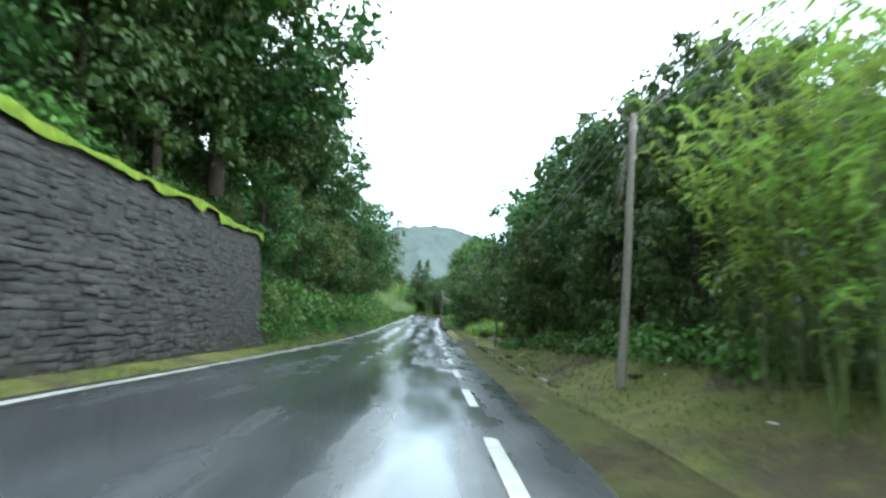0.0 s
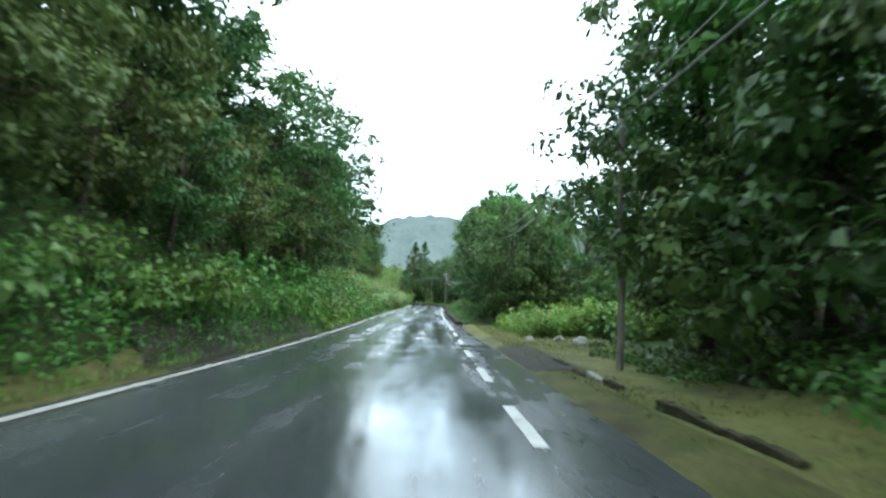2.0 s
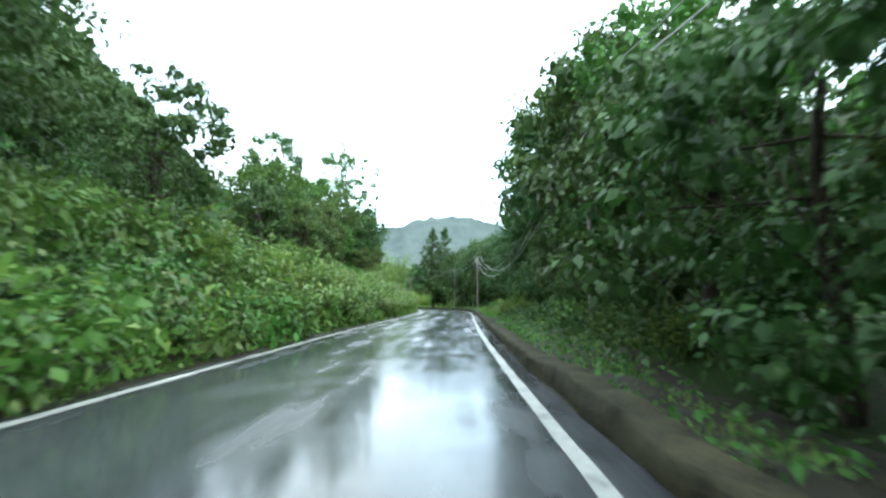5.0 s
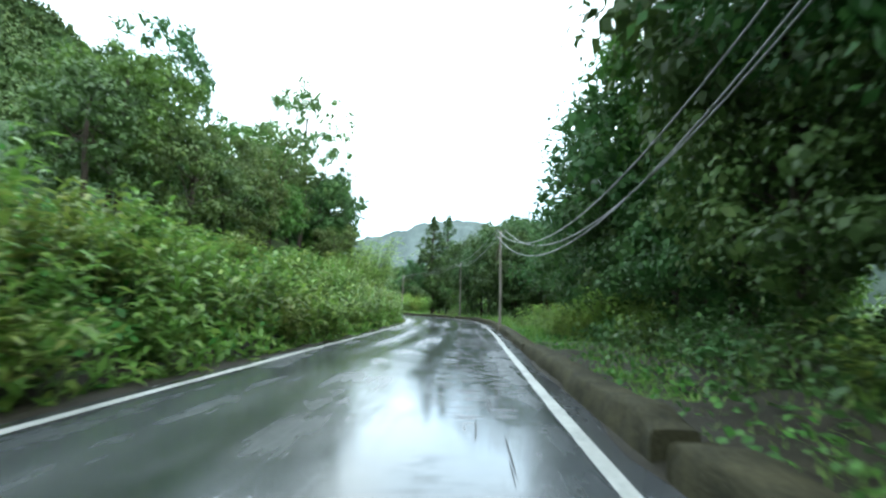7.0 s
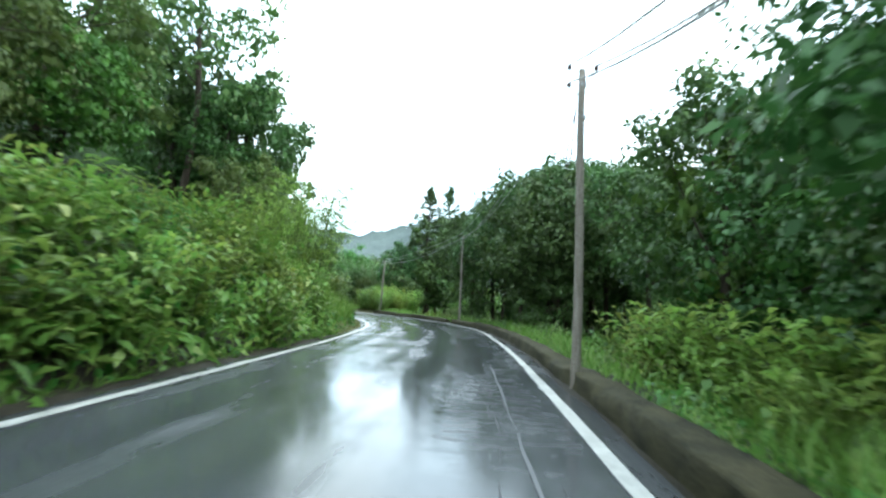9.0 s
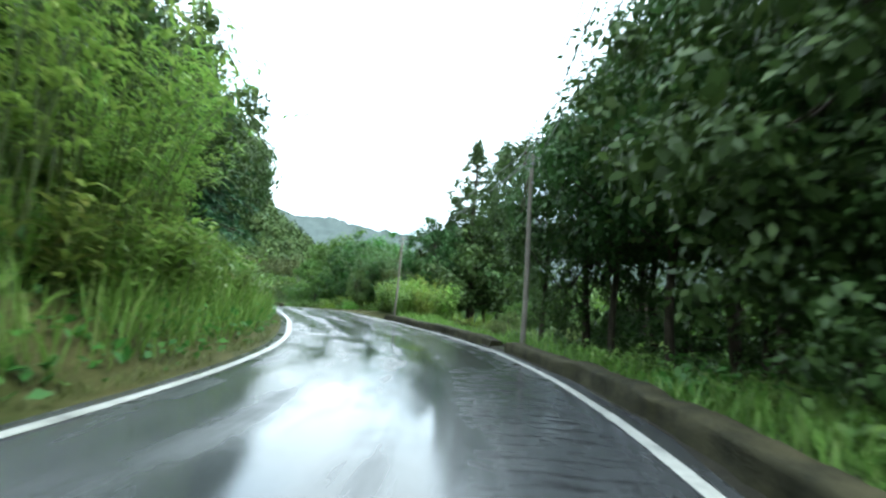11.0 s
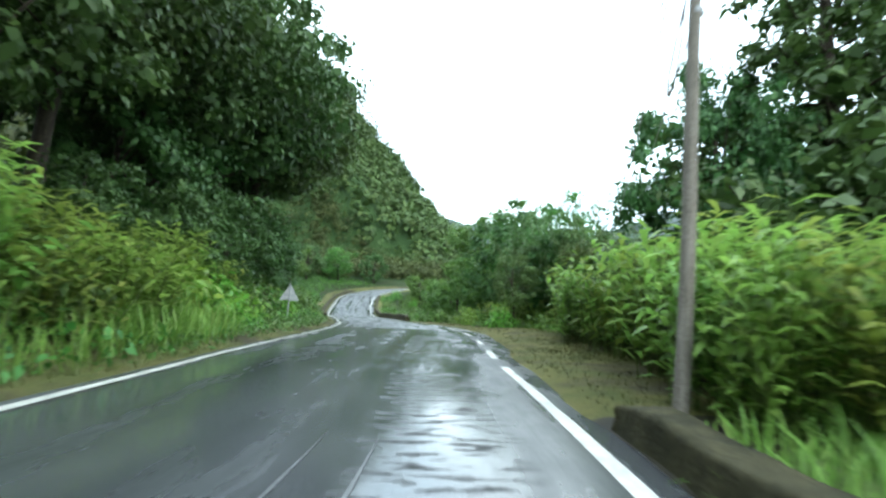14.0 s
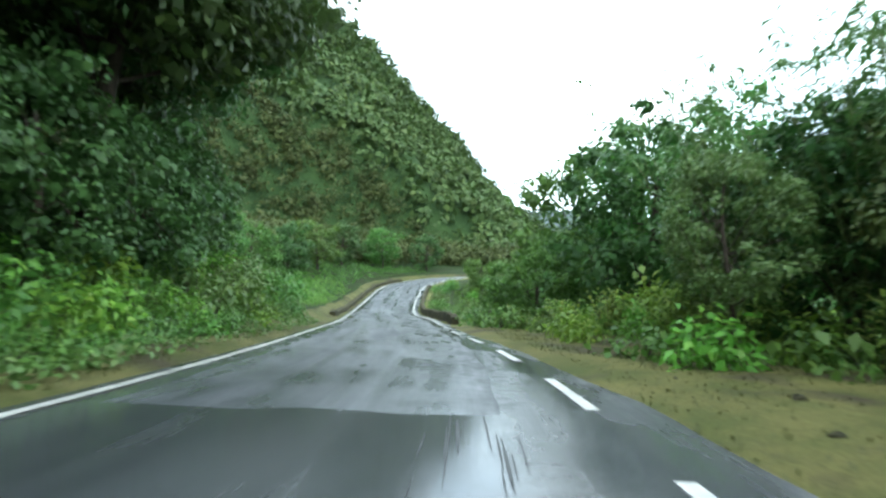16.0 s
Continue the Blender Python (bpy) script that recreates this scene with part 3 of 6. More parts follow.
# ground: fine sheet round the drive, coarse sheet to the horizon
gx, gy = np.arange(-300, 96, 2.0), np.arange(-60, 430, 2.0)
GX, GY = np.meshgrid(gx, gy, indexing="ij")
GS, GD = along(GX, GY)
GZ = ground_at(GX, GY) - 0.9 * np.clip((9.5 - np.abs(GD.reshape(GX.shape))) / 2.0, 0, 1) * (GS.reshape(GX.shape) < 264)
ground_v = np.stack([GX, GY, GZ], -1)
ground_me = mesh_of("ground", ground_v, grid_faces(len(gx), len(gy))[:, ::-1], M_GROUND, True)
ground_me.materials.append(M_HILL)
middle = np.abs(GD.reshape(GX.shape))
ground_me.polygons.foreach_set("material_index", (middle[:-1, :-1] > 15).astype(np.int32).ravel())
tagged(new("ground", ground_me), "sloping ground of wet earth, moss and grass", "ground", kind="structure")
outer = [(np.array([[x0, y0, -3.2], [x1, y0, -3.2], [x1, y1, -3.2], [x0, y1, -3.2]], float), np.array([[0, 1, 2, 3]])) for x0, x1, y0, y1 in
         ((-3200, -300, -3200, 3200), (94.0, 3200, -3200, 3200), (-300, 94.0, -3200, -60), (-300, 94.0, 428.0, 3200))]
tagged(new("ground_beyond", mesh_of("ground_beyond", *join(outer), M_HILL)), "wooded ground beyond the road to the horizon", "ground", kind="structure")


def verge(name, s0, s1, inner, outer_, mat, label, lift=0.03, bulge=0.05, cols=9, ridge=0.0):
    """A strip of verge lying on the ground."""
    s = cut(chain(s0), chain(s1), 0.5)
    d = np.linspace(inner, outer_, cols)
    ss, dd = np.meshgrid(s, d, indexing="ij")
    dd = dd.copy()
    dd[:, -1] += 0.35 * rough(s, 0 * s, 2.3, 31) * np.sign(outer_)
    dd += (wide(ss) + shoulder(ss) * (1 - (dd - inner) / (outer_ - inner))) * (inner > 0)
    p = at(ss, dd)
    g = ground_at(p[..., 0], p[..., 1])
    p[..., 2] = np.maximum(g, p[..., 2] - 0.05) + lift + bulge * rough(p[..., 0], p[..., 1], 1.3, 12)
    p[..., 2] += ridge * np.exp(-(((dd - 4.15) / 0.5) ** 2)) * (1 + 0.5 * rough(p[..., 0], p[..., 1], 0.9, 13))
    p[:, 0, 2] = at(s, dd[:, 0])[:, 2] - 0.045
    p[:, -1, 2] -= 0.25
    f = grid_faces(len(s), cols)
    if outer_ > inner:
        f = f[:, ::-1]
    return tagged(new(name, mesh_of(name, p, f, mat, True)), label, "verge", kind="structure")


for side, edge in (("left", -3.0), ("right", 3.06)):
    bank_s = cut(-58, 266, 0.8)
    bank_d = np.sign(edge) * np.r_[abs(edge), 3.35, 3.62, np.arange(3.9, 8.2, 0.3), 8.6, 9.2, 10.0, 10.8]
    ss, dd = np.meshgrid(bank_s, bank_d, indexing="ij")
    dd = dd + (wide(ss) + shoulder(ss) * np.clip((6 - dd) / 3, 0, 1)) * (edge > 0)
    p = at(ss, dd)
    p[..., 2] = ground_at(p[..., 0], p[..., 1]) - 0.07
    p[:, -1, 2] -= 0.5
    f = grid_faces(len(bank_s), len(bank_d))
    tagged(new("bank_" + side, mesh_of("bank_" + side, p, f[:, ::-1] if edge > 0 else f, M_GROUND, True)), "earth bank beside the road with moss and low growth", "bank", kind="structure")
verge("verge_right_near", -50, 34, 3.06, 7.4, M_VERGE, "yellowed wet grass verge beside the asphalt", 0.05)
verge("verge_right_middle", 34, 49, 3.06, 9.0, M_VERGE, "pale trodden grass lay-by beside the asphalt", 0.05)
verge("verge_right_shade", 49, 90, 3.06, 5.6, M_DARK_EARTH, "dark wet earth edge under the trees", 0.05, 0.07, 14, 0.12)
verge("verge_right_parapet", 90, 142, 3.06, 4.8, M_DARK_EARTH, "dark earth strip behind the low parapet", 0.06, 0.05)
verge("verge_right_far", 142, 180, 3.06, 10.5, M_LAYBY, "yellowed grass lay-by with bare gravelly patches", 0.05)
verge("verge_right_end", 180, 262, 3.06, 4.5, M_VERGE, "rough grass edge of the far bend", 0.05)
verge("verge_left_wall", -50, 15.5, -3.0, -4.0, M_VERGE, "narrow yellow-green grass strip at the wall's foot", 0.06)
verge("verge_left_foot", 15, 27, -3.0, -3.75, M_WORN, "olive grass strip at the foot of the shaded bank", 0.06, 0.06)
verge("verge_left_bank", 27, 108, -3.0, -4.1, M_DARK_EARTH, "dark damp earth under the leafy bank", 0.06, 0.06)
verge("verge_left_grass", 108, 262, -3.0, -4.9, M_WORN, "grassy earth foot of the bank", 0.06, 0.07)
verge("verge_left_clearing", 150, 178, -3.15, -4.8, M_WORN, "yellowed grass clearing at the foot of the bank", 0.10, 0.06)


# ---------------------------------------------------------------- road markings and repairs
def strip_line(name, s0, s1, d0, width, parent, step=0.8, lift=0.036):
    s = cut(s0, s1, step)
    d = np.array([d0 - width / 2, d0 + width / 2])
    ss, dd = np.meshgrid(s, d, indexing="ij")
    dd = dd + 0.012 * rough(ss, dd * 9, 0.6, 21) + wide(ss) * (d0 > 0)
    p = at(ss, dd)
    p[..., 2] += lift - 0.006 * np.abs(dd) + 0.006 * rough(ss, dd, 2.1, 3)
    return child(name, mesh_of(name, p, grid_faces(len(s), 2)[:, ::-1], M_PAINT), parent)


left_line = new("edge_line_left", None)
tagged(left_line, "continuous worn white painted edge line", "road marking", kind="structure")
strip_line("painted_stripe", -55, 262, -2.75, 0.17, left_line)
right_line = tagged(new("edge_line_right", None), "white painted edge line, solid along the bend, dashed beside lay-bys", "road marking", kind="structure")
for a, b in ((41.95, 146.6), (181, 262)):
    strip_line("painted_stripe", a, b, 2.72, 0.17, right_line)
for k in range(-4, 9):
    a = 1.35 + 4.56 * k
    strip_line("painted_dash", a, a + 2.2, 2.72, 0.165, right_line, 0.5)
for k in range(9):
    a = 148.3 + 4.25 * k
    if a < 180:
        strip_line("painted_dash", a, a + 2.1, 2.72, 0.165, right_line, 0.5)


def patch(name, s0, s1, d0, d1, mat, label, lift=0.034, seed=0):
    """A repaired stretch of asphalt with a ragged outline, a few millimetres proud."""
    s = cut(s0, s1, 0.25)
    d = np.linspace(d0, d1, 6)
    ss, dd = np.meshgrid(s, d, indexing="ij")
    dd = dd + 0.07 * rough(ss, dd, 0.8, 40 + seed) * (np.abs(dd - (d0 + d1) / 2) > 0.3 * abs(d1 - d0))
    ss = ss.copy()
    ss[[0, -1]] += 0.12 * rough(dd[[0, -1]], 0 * dd[[0, -1]], 0.5, 50 + seed)
    p = at(ss, dd)
    p[..., 2] += lift - 0.006 * np.abs(dd) + 0.006 * rough(ss, dd, 2.1, 3)
    p[[0, -1], :, 2] -= 0.02
    p[:, [0, -1], 2] -= 0.02
    return tagged(new(name, mesh_of(name, p, grid_faces(len(s), 6)[:, ::-1], mat, True, np.stack([dd.ravel(), ss.ravel()], 1))), label, "road patch", kind="structure")

patch("resurfaced_stretch", 160.4, 245, -3.0, 3.0, M_DRY, "paler resurfaced asphalt beyond a transverse joint", 0.034, 6)
patch("patch_dip", 118, 127, 0.9, 2.3, M_PATCH, "dark wet asphalt repair in the bend", 0.036, 2)
patch("patch_verge", 9, 12.4, 1.2, 2.5, M_PATCH, "small dark asphalt repair", 0.036, 3)
patch("patch_middle", 98, 108, 1.1, 1.9, M_PATCH, "long dark asphalt trench repair", 0.036, 4)

def pale_line(name, marks, offsets):
    """A pale line along the road, wavering and uneven in width."""
    s = cut(marks[0], marks[-1], 0.3)
    mid = np.interp(s, marks, offsets) + 0.05 * rough(s, 0 * s, 3.0, 61) + 0.015 * rough(s, 0 * s, 0.7, 62)
    w = 0.03 * (1 + 0.7 * rough(s, 0 * s, 1.1, 63)) * np.clip(np.minimum(s - s[0], s[-1] - s) / 1.5, 0.1, 1)
    dd = np.stack([mid - w / 2, mid + w / 2], 1)
    p = at(np.repeat(s[:, None], 2, 1), dd)
    p[..., 2] += 0.0365 - 0.006 * np.abs(dd) + 0.006 * rough(np.repeat(s[:, None], 2, 1), dd, 2.1, 3)
    return tagged(new(name, mesh_of(name, p, grid_faces(len(s), 2)[:, ::-1], M_PALE_LINE, True)), "thin pale line running along the asphalt", "road wear", kind="structure")


M_SCUFF = plain_mat("scuffed_dark_asphalt", (0.008, 0.009, 0.010), (0.022, 0.023, 0.025), 4.0, 0.5, 0.3, 0.006, fine=60)
M_PALE_LINE = plain_mat("pale_asphalt_line", (0.05, 0.052, 0.055), (0.13, 0.133, 0.137), 3.0, 0.35, 0.3, 0.004, fine=60)


def streaks(name, areas, mat, label, seed, width, length):
    """Long thin marks along the wheel tracks, tapered at both ends: s from, s to, d from, d to, count."""
    rng = np.random.default_rng(seed)
    pieces = []
    for s0, s1, d0, d1, count in areas:
        for _ in range(count):
            a, d = rng.uniform(s0, s1), rng.uniform(d0, d1)
            s = cut(a, a + length * rng.uniform(0.3, 1.3), 0.3)
            f = np.linspace(0, 1, len(s))
            w = width * rng.uniform(0.5, 1.4) * np.clip(4 * f * (1 - f), 0.08, 1)
            mid = d + 0.05 * rough(s, 0 * s + d * 7, 1.8, seed)
            dd = np.stack([mid - w / 2, mid + w / 2], 1)
            p = at(np.repeat(s[:, None], 2, 1), dd + (wide(s) * np.clip(d / 2.9, 0, 1))[:, None])
            p[..., 2] += 0.0365 - 0.006 * np.abs(dd) + 0.006 * rough(np.repeat(s[:, None], 2, 1), dd, 2.1, 3)
            pieces.append((p.reshape(-1, 3), grid_faces(len(s), 2)[:, ::-1]))
    return stuff(name, pieces, mat, label, "road wear")


streaks("wheel_scuffs", ((70, 97, 1.6, 2.2, 60), (149, 159.5, 1.1, 1.4, 26), (149, 159.5, 1.6, 1.85, 26)), M_SCUFF, "short dark scuffs in the wheel tracks", 401, 0.02, 1.1)
for mark in (((127.0, 128, 132, 136, 141), (0.3, 0.4, 0.9, 1.1, 1.2)), ((134.0, 137, 141), (0.48, 0.6, 0.7)), ((88.0, 92, 100), (2.1, 2.0, 1.95))):
    pale_line("worn_seam", *mark)
verge("gravel_apron", 28.6, 34.6, 3.12, 5.4, M_GRAVEL, "grey-brown gravel at the mouth of the lay-by", 0.10, 0.02, 8)
# gritty strip and broken kerb of the old gutter beside the first stretch
verge("grit_strip", 2, 29, 3.1, 4.85, M_WORN, "brown gritty strip between asphalt and broken kerb", 0.075, 0.02, 6)


def kerb_stone(rng, length, parent, mat):
    bm = bmesh.new()
    bmesh.ops.create_cube(bm, size=1.0)
    for v in bm.verts:
        v.co = Vector((v.co.x * 0.12, v.co.y * length, v.co.z * 0.2))
    bmesh.ops.subdivide_edges(bm, edges=[e for e in bm.edges if abs((e.verts[0].co - e.verts[1].co).y) > 0.1], cuts=3)
    bmesh.ops.bevel(bm, geom=bm.edges[:], offset=0.015, segments=1, affect="EDGES")
    for v in bm.verts:
        v.co += Vector((rng.normal(0, 0.008), 0, rng.normal(0, 0.012)))
    return bm


def broken_kerb():
    rng = np.random.default_rng(5)
    thing = tagged(new("kerb", None), "broken grey concrete gutter kerb sunk in grass", "kerb", kind="structure")
    s = 4.0
    while s < 28.6:
        length = rng.uniform(0.8, 1.3)
        if rng.random() > 0.3:
            q = at(s, 4.86 + rng.normal(0, 0.04))
            w = np.interp(s, SS, np.arctan2(-WAY[:, 0], WAY[:, 1]))
            part("kerb_stone", kerb_stone(rng, length - 0.03, thing, None), M_CONCRETE if rng.random() > 0.85 else M_PARAPET, thing,
                 m=pose(q[0], q[1], q[2] + 0.02 + rng.normal(0, 0.015), rng.normal(0, 1), rng.normal(0, 3), math.degrees(w) + rng.normal(0, 1.5)))
        s += length
    return thing


broken_kerb()


def rock(rng, size, squash=0.7, detail=2):
    bm = bmesh.new()
    bmesh.ops.create_icosphere(bm, subdivisions=detail, radius=1.0)
    off = Vector(rng.uniform(-50, 50, 3))
    for v in bm.verts:
        k = 1 + 0.55 * noise.noise(v.co * 1.3 + off) + 0.22 * noise.noise(v.co * 3.2 + off)
        v.co = Vector((v.co.x * k * size, v.co.y * k * size * 0.8, v.co.z * k * size * squash))
    return bm


def place_rocks():
    rng = np.random.default_rng(8)
    for s, d, size, mat in ((35.9, 5.65, 0.22, M_ROCK), (35.7, 6.05, 0.15, M_ROCK), (35.7, 6.8, 0.24, M_ROCK), (33.7, 7.15, 0.36, M_ROCK), (35.2, 7.4, 0.16, M_ROCK), (33.2, 6.6, 0.10, M_PARAPET), (33.5, 7.7, 0.26, M_PARAPET), (3.0, 6.0, 0.14, M_PARAPET),
                            (15.5, 5.4, 0.16, M_PARAPET), (160, 5.0, 0.1, M_PARAPET), (161.5, 5.7, 0.12, M_PARAPET), (163, 4.9, 0.09, M_PARAPET), (30.5, 5.0, 0.12, M_PARAPET)):
        p = spot(s, d)
        ob = part("rock", rock(rng, size), mat, None, m=pose(p[0], p[1], p[2] + size * 0.32, rng.normal(0, 8), rng.normal(0, 8), rng.uniform(0, 360)))
        tagged(ob, "pale broken rock lying in the verge grass" if mat is M_ROCK else "small dark stone lying in the verge", "rock", group="rocks on the verge")
    for s, d, size in ((-0.9, 4.6, 0.10), (-1.6, 4.7, 0.09), (-1.2, 5.9, 0.06), (11.2, 6.3, 0.12), (148.3, -4.15, 0.15), (2.6, 6.4, 0.07)):
        p = spot(s, d)
        ob = part("litter", rock(rng, size, 0.3, 1), M_LITTER, None, m=pose(p[0], p[1], p[2] + size * 0.2, 0, 0, rng.uniform(0, 360)))
        tagged(ob, "crumpled white plastic litter on the grass", "litter", group="litter on the verges")


place_rocks()


# ---------------------------------------------------------------- stone retaining wall
WALL_D, WALL_H, WALL_END, BATTER = -3.8, 3.85, 11.1, 0.6


def stone_mesh(rng, w, h, t=0.13):
    bm = bmesh.new()
    bmesh.ops.create_cube(bm, size=1.0)
    for v in bm.verts:
        v.co = Vector((v.co.x * t, v.co.y * w * rng.uniform(0.93, 1.0), v.co.z * h * rng.uniform(0.9, 1.0)))
    bmesh.ops.bevel(bm, geom=bm.edges[:], offset=min(w, h) * 0.16, segments=1, affect="EDGES")
    for v in bm.verts:
        v.co.x += rng.normal(0, 0.009)
        v.co.z += rng.normal(0, h * 0.05)
        v.co.y += rng.normal(0, h * 0.06)
    me = bpy.data.meshes.new("stone")
    bm.to_mesh(me)
    bm.free()
    me.materials.append(M_STONE)
    return me


def retaining_wall():
    rng = np.random.default_rng(11)
    wall = tagged(new("retaining_wall", None), "high dark basalt retaining wall in rough courses, topped with moss", "wall", kind="structure")
    s = cut(-40, WALL_END, 0.8)
    prof = np.array([(WALL_D + 0.06, -0.3), (WALL_D - BATTER + 0.036, WALL_H - 0.02), (WALL_D - BATTER - 0.62, WALL_H - 0.02), (WALL_D - BATTER - 0.62, -0.3)])
    v = np.concatenate([np.stack([at(s, d)[:, 0], at(s, d)[:, 1], at(s, d)[:, 2] + z], 1)[:, None] for d, z in prof], 1)
    q = grid_faces(len(s), 4)
    e = (len(s) - 1) * 4
    q = np.concatenate([q, [[e, e + 1, e + 2, e + 3], [3, 2, 1, 0]]])
    child("wall_core", mesh_of("wall_core", v, q, M_MORTAR), wall)
    cap_s = cut(-40, WALL_END + 0.1, 0.25)
    cap_d = np.array([0.16, 0.12, -0.1, -0.4, -0.75]) + WALL_D - BATTER
    ss, dd = np.meshgrid(cap_s, cap_d, indexing="ij")
    p = at(ss, dd)
    p[..., 2] += WALL_H + np.array([-0.06, 0.03, 0.07, 0.08, 0.02]) + 0.07 * rough(ss, dd, 0.5, 61) + 0.10 * rough(ss, dd, 2.1, 63)
    p[:, 0, 2] -= 0.22 * np.clip(rough(cap_s, 0 * cap_s, 0.85, 62), 0, 1) + 0.12 * np.clip(rough(cap_s, 0 * cap_s, 0.31, 64), 0, 1)
    child("moss_cap", mesh_of("moss_cap", p, grid_faces(len(cap_s), 5)[:, ::-1], M_MOSS, True), wall, "bright yellow-green moss and grass overhang")
    kinds = [stone_mesh(rng, rng.uniform(0.14, 0.62), rng.uniform(0.09, 0.19)) for _ in range(18)]
    widths = [max(v.co.y for v in me.vertices) * 2 for me in kinds]
    rest = []
    row = 0
    z = 0.08
    while z < WALL_H - 0.1:
        a = WALL_END - 0.02 - rng.uniform(0, 0.2)
        while a > -13:
            k = int(rng.integers(18))
            w = widths[k]
            q = at(a - w / 2, WALL_D - 0.036 + rng.normal(0, 0.014) - BATTER * z / WALL_H)
            yaw = math.degrees(float(np.interp(a, SS, np.arctan2(-WAY[:, 0], WAY[:, 1]))))
            m = pose(q[0], q[1], q[2] + z + 0.07 + rng.normal(0, 0.022), rng.normal(0, 3.0), rng.normal(0, 1.4) - 8.9, yaw)
            if a > 6.9:
                child("stone", kinds[k], wall, m=m)
            else:
                mm = np.array(m)
                vv = np.array([v.co for v in kinds[k].vertices]) @ mm[:3, :3].T + mm[:3, 3]
                qq = [list(f.vertices) if len(f.vertices) == 4 else [*f.vertices, f.vertices[-1]] for f in kinds[k].polygons]
                rest.append((vv, [f for f in qq if len(f) == 4 and len(set(f)) == 4]))
            a -= w * 0.97
        z += 0.128
        row += 1
    vs, qs, k = [], [], 0
    for v, f in rest:
        vs.append(v)
        qs.append(np.array(f) + k)
        k += len(v)
    ob = child("stone_courses", mesh_of("stone_courses", np.concatenate(vs), np.concatenate(qs), M_STONE), wall)
    ob["kind"] = "stuff"
    return wall


# ---------------------------------------------------------------- low parapet of the bend
def parapet(name, runs, d, height, label, thick=0.42, seed=0):
    """A low masonry parapet in runs, weathered round and overgrown, with slumped ends."""
    thing = tagged(new(name, None), label, "parapet wall", kind="structure")
    prof = np.array([(-0.5, -0.25), (-0.5, 0.45), (-0.485, 0.82), (-0.45, 0.94), (-0.36, 1.0), (0.0, 1.02), (0.36, 1.0), (0.46, 0.92), (0.49, 0.6), (0.5, -0.25)])
    m = len(prof)
    for s0, s1 in runs:
        s = cut(s0, s1, 0.2)
        ss, uu = np.meshgrid(s, np.arange(m), indexing="ij")
        DD = d + prof[:, 0][None] * thick + wide(ss) * (d > 0)
        DD = DD + 0.05 * rough(ss, prof[None, :, 1] * 2.0, 0.9, 73 + seed) + 0.018 * rough(ss, prof[None, :, 1] * 5.0, 0.27, 74)
        p = at(ss, DD)
        worn = 1 + 0.16 * rough(s, 0 * s, 2.6, 71 + seed) + 0.10 * rough(s, 0 * s, 0.8, 72 + seed)
        worn = worn * np.clip(0.72 + 0.28 * np.minimum(s - s0, s1 - s) / 0.6, 0, 1)
        p[..., 2] += prof[None, :, 1] * height * np.where(prof[None, :, 1] > 0, worn[:, None], 1) + 0.02 * rough(ss * 3, uu * 1.7, 1.0, 75) * (prof[None, :, 1] > 0.3)
        q = grid_faces(len(s), m)[:, ::-1]
        e = (len(s) - 1) * m
        ends = [[0, 1, 8, 9], [1, 2, 7, 8], [2, 3, 6, 7], [3, 4, 5, 6]]
        q = np.concatenate([q, ends, [[e + i for i in reversed(f)] for f in ends]])
        run = mesh_of("wall_run", p, q, M_PARAPET, True)
        for f in run.polygons[-8:]:
            f.use_smooth = False
        child("wall_run", run, thing)
    return thing


# ---------------------------------------------------------------- poles, cables, sign
def utility_pole(place, height, lean=(0, 0), arm=True, label="grey weathered wooden utility pole"):
    rng = np.random.default_rng(int(abs(place[0] * 10 + place[1])))
    thing = tagged(new("utility_pole", None), label, "utility pole", group="utility poles along the road")
    thing.matrix_basis = pose(place[0], place[1], place[2], lean[0], lean[1], 0)
    z = np.linspace(-0.3, height, 9)
    pts = np.stack([0.02 * np.sin(z), 0.015 * np.cos(z * 0.7), z], 1)
    v, q = tube(pts, np.linspace(0.088, 0.062, 9), 12)
    top = len(v) - 12
    q = np.concatenate([q, [[top, top + 1, top + 10, top + 11], [top + 1, top + 2, top + 9, top + 10], [top + 2, top + 3, top + 8, top + 9], [top + 3, top + 4, top + 7, top + 8], [top + 4, top + 5, top + 6, top + 7]]])
    child("pole_shaft", mesh_of("pole_shaft", v, q, M_POLE, True), thing)
    if arm:
        for k, (zz, side) in enumerate(((height - 0.12, -1), (height - 0.12, 1), (height - 0.45, -1))):
            hook = [(0.08 * side, 0, zz), (0.2 * side, 0, zz), (0.24 * side, 0, zz + 0.05), (0.24 * side, 0, zz + 0.14)]
            bracket = child("bracket", mesh_of("bracket", *tube(hook, [0.012] * 4, 6), M_STEEL, True), thing)
            ins = [(0.24 * side, 0, zz + 0.10), (0.24 * side, 0, zz + 0.13), (0.24 * side, 0, zz + 0.19), (0.24 * side, 0, zz + 0.22)]
            child("insulator", mesh_of("insulator", *tube(ins, [0.02, 0.045, 0.04, 0.015], 8), M_CERAMIC, True), bracket)
        loop = [(-0.11, -0.03, height - 0.7), (-0.14, -0.03, height - 1.2), (-0.2, -0.03, height - 1.75), (-0.26, -0.03, height - 1.85), (-0.25, -0.03, height - 1.6), (-0.18, -0.03, height - 1.1), (-0.11, -0.03, height - 0.75)]
        child("cable_coil", mesh_of("cable_coil", *tube(loop, [0.014] * 7, 6), M_CERAMIC, True), thing)
        for zz in (height - 0.3, height - 0.9):
            child("steel_band", mesh_of("steel_band", *tube([(0, 0, zz - 0.03), (0, 0, zz + 0.03)], [0.082, 0.082], 12), M_STEEL, True), thing)
    return thing


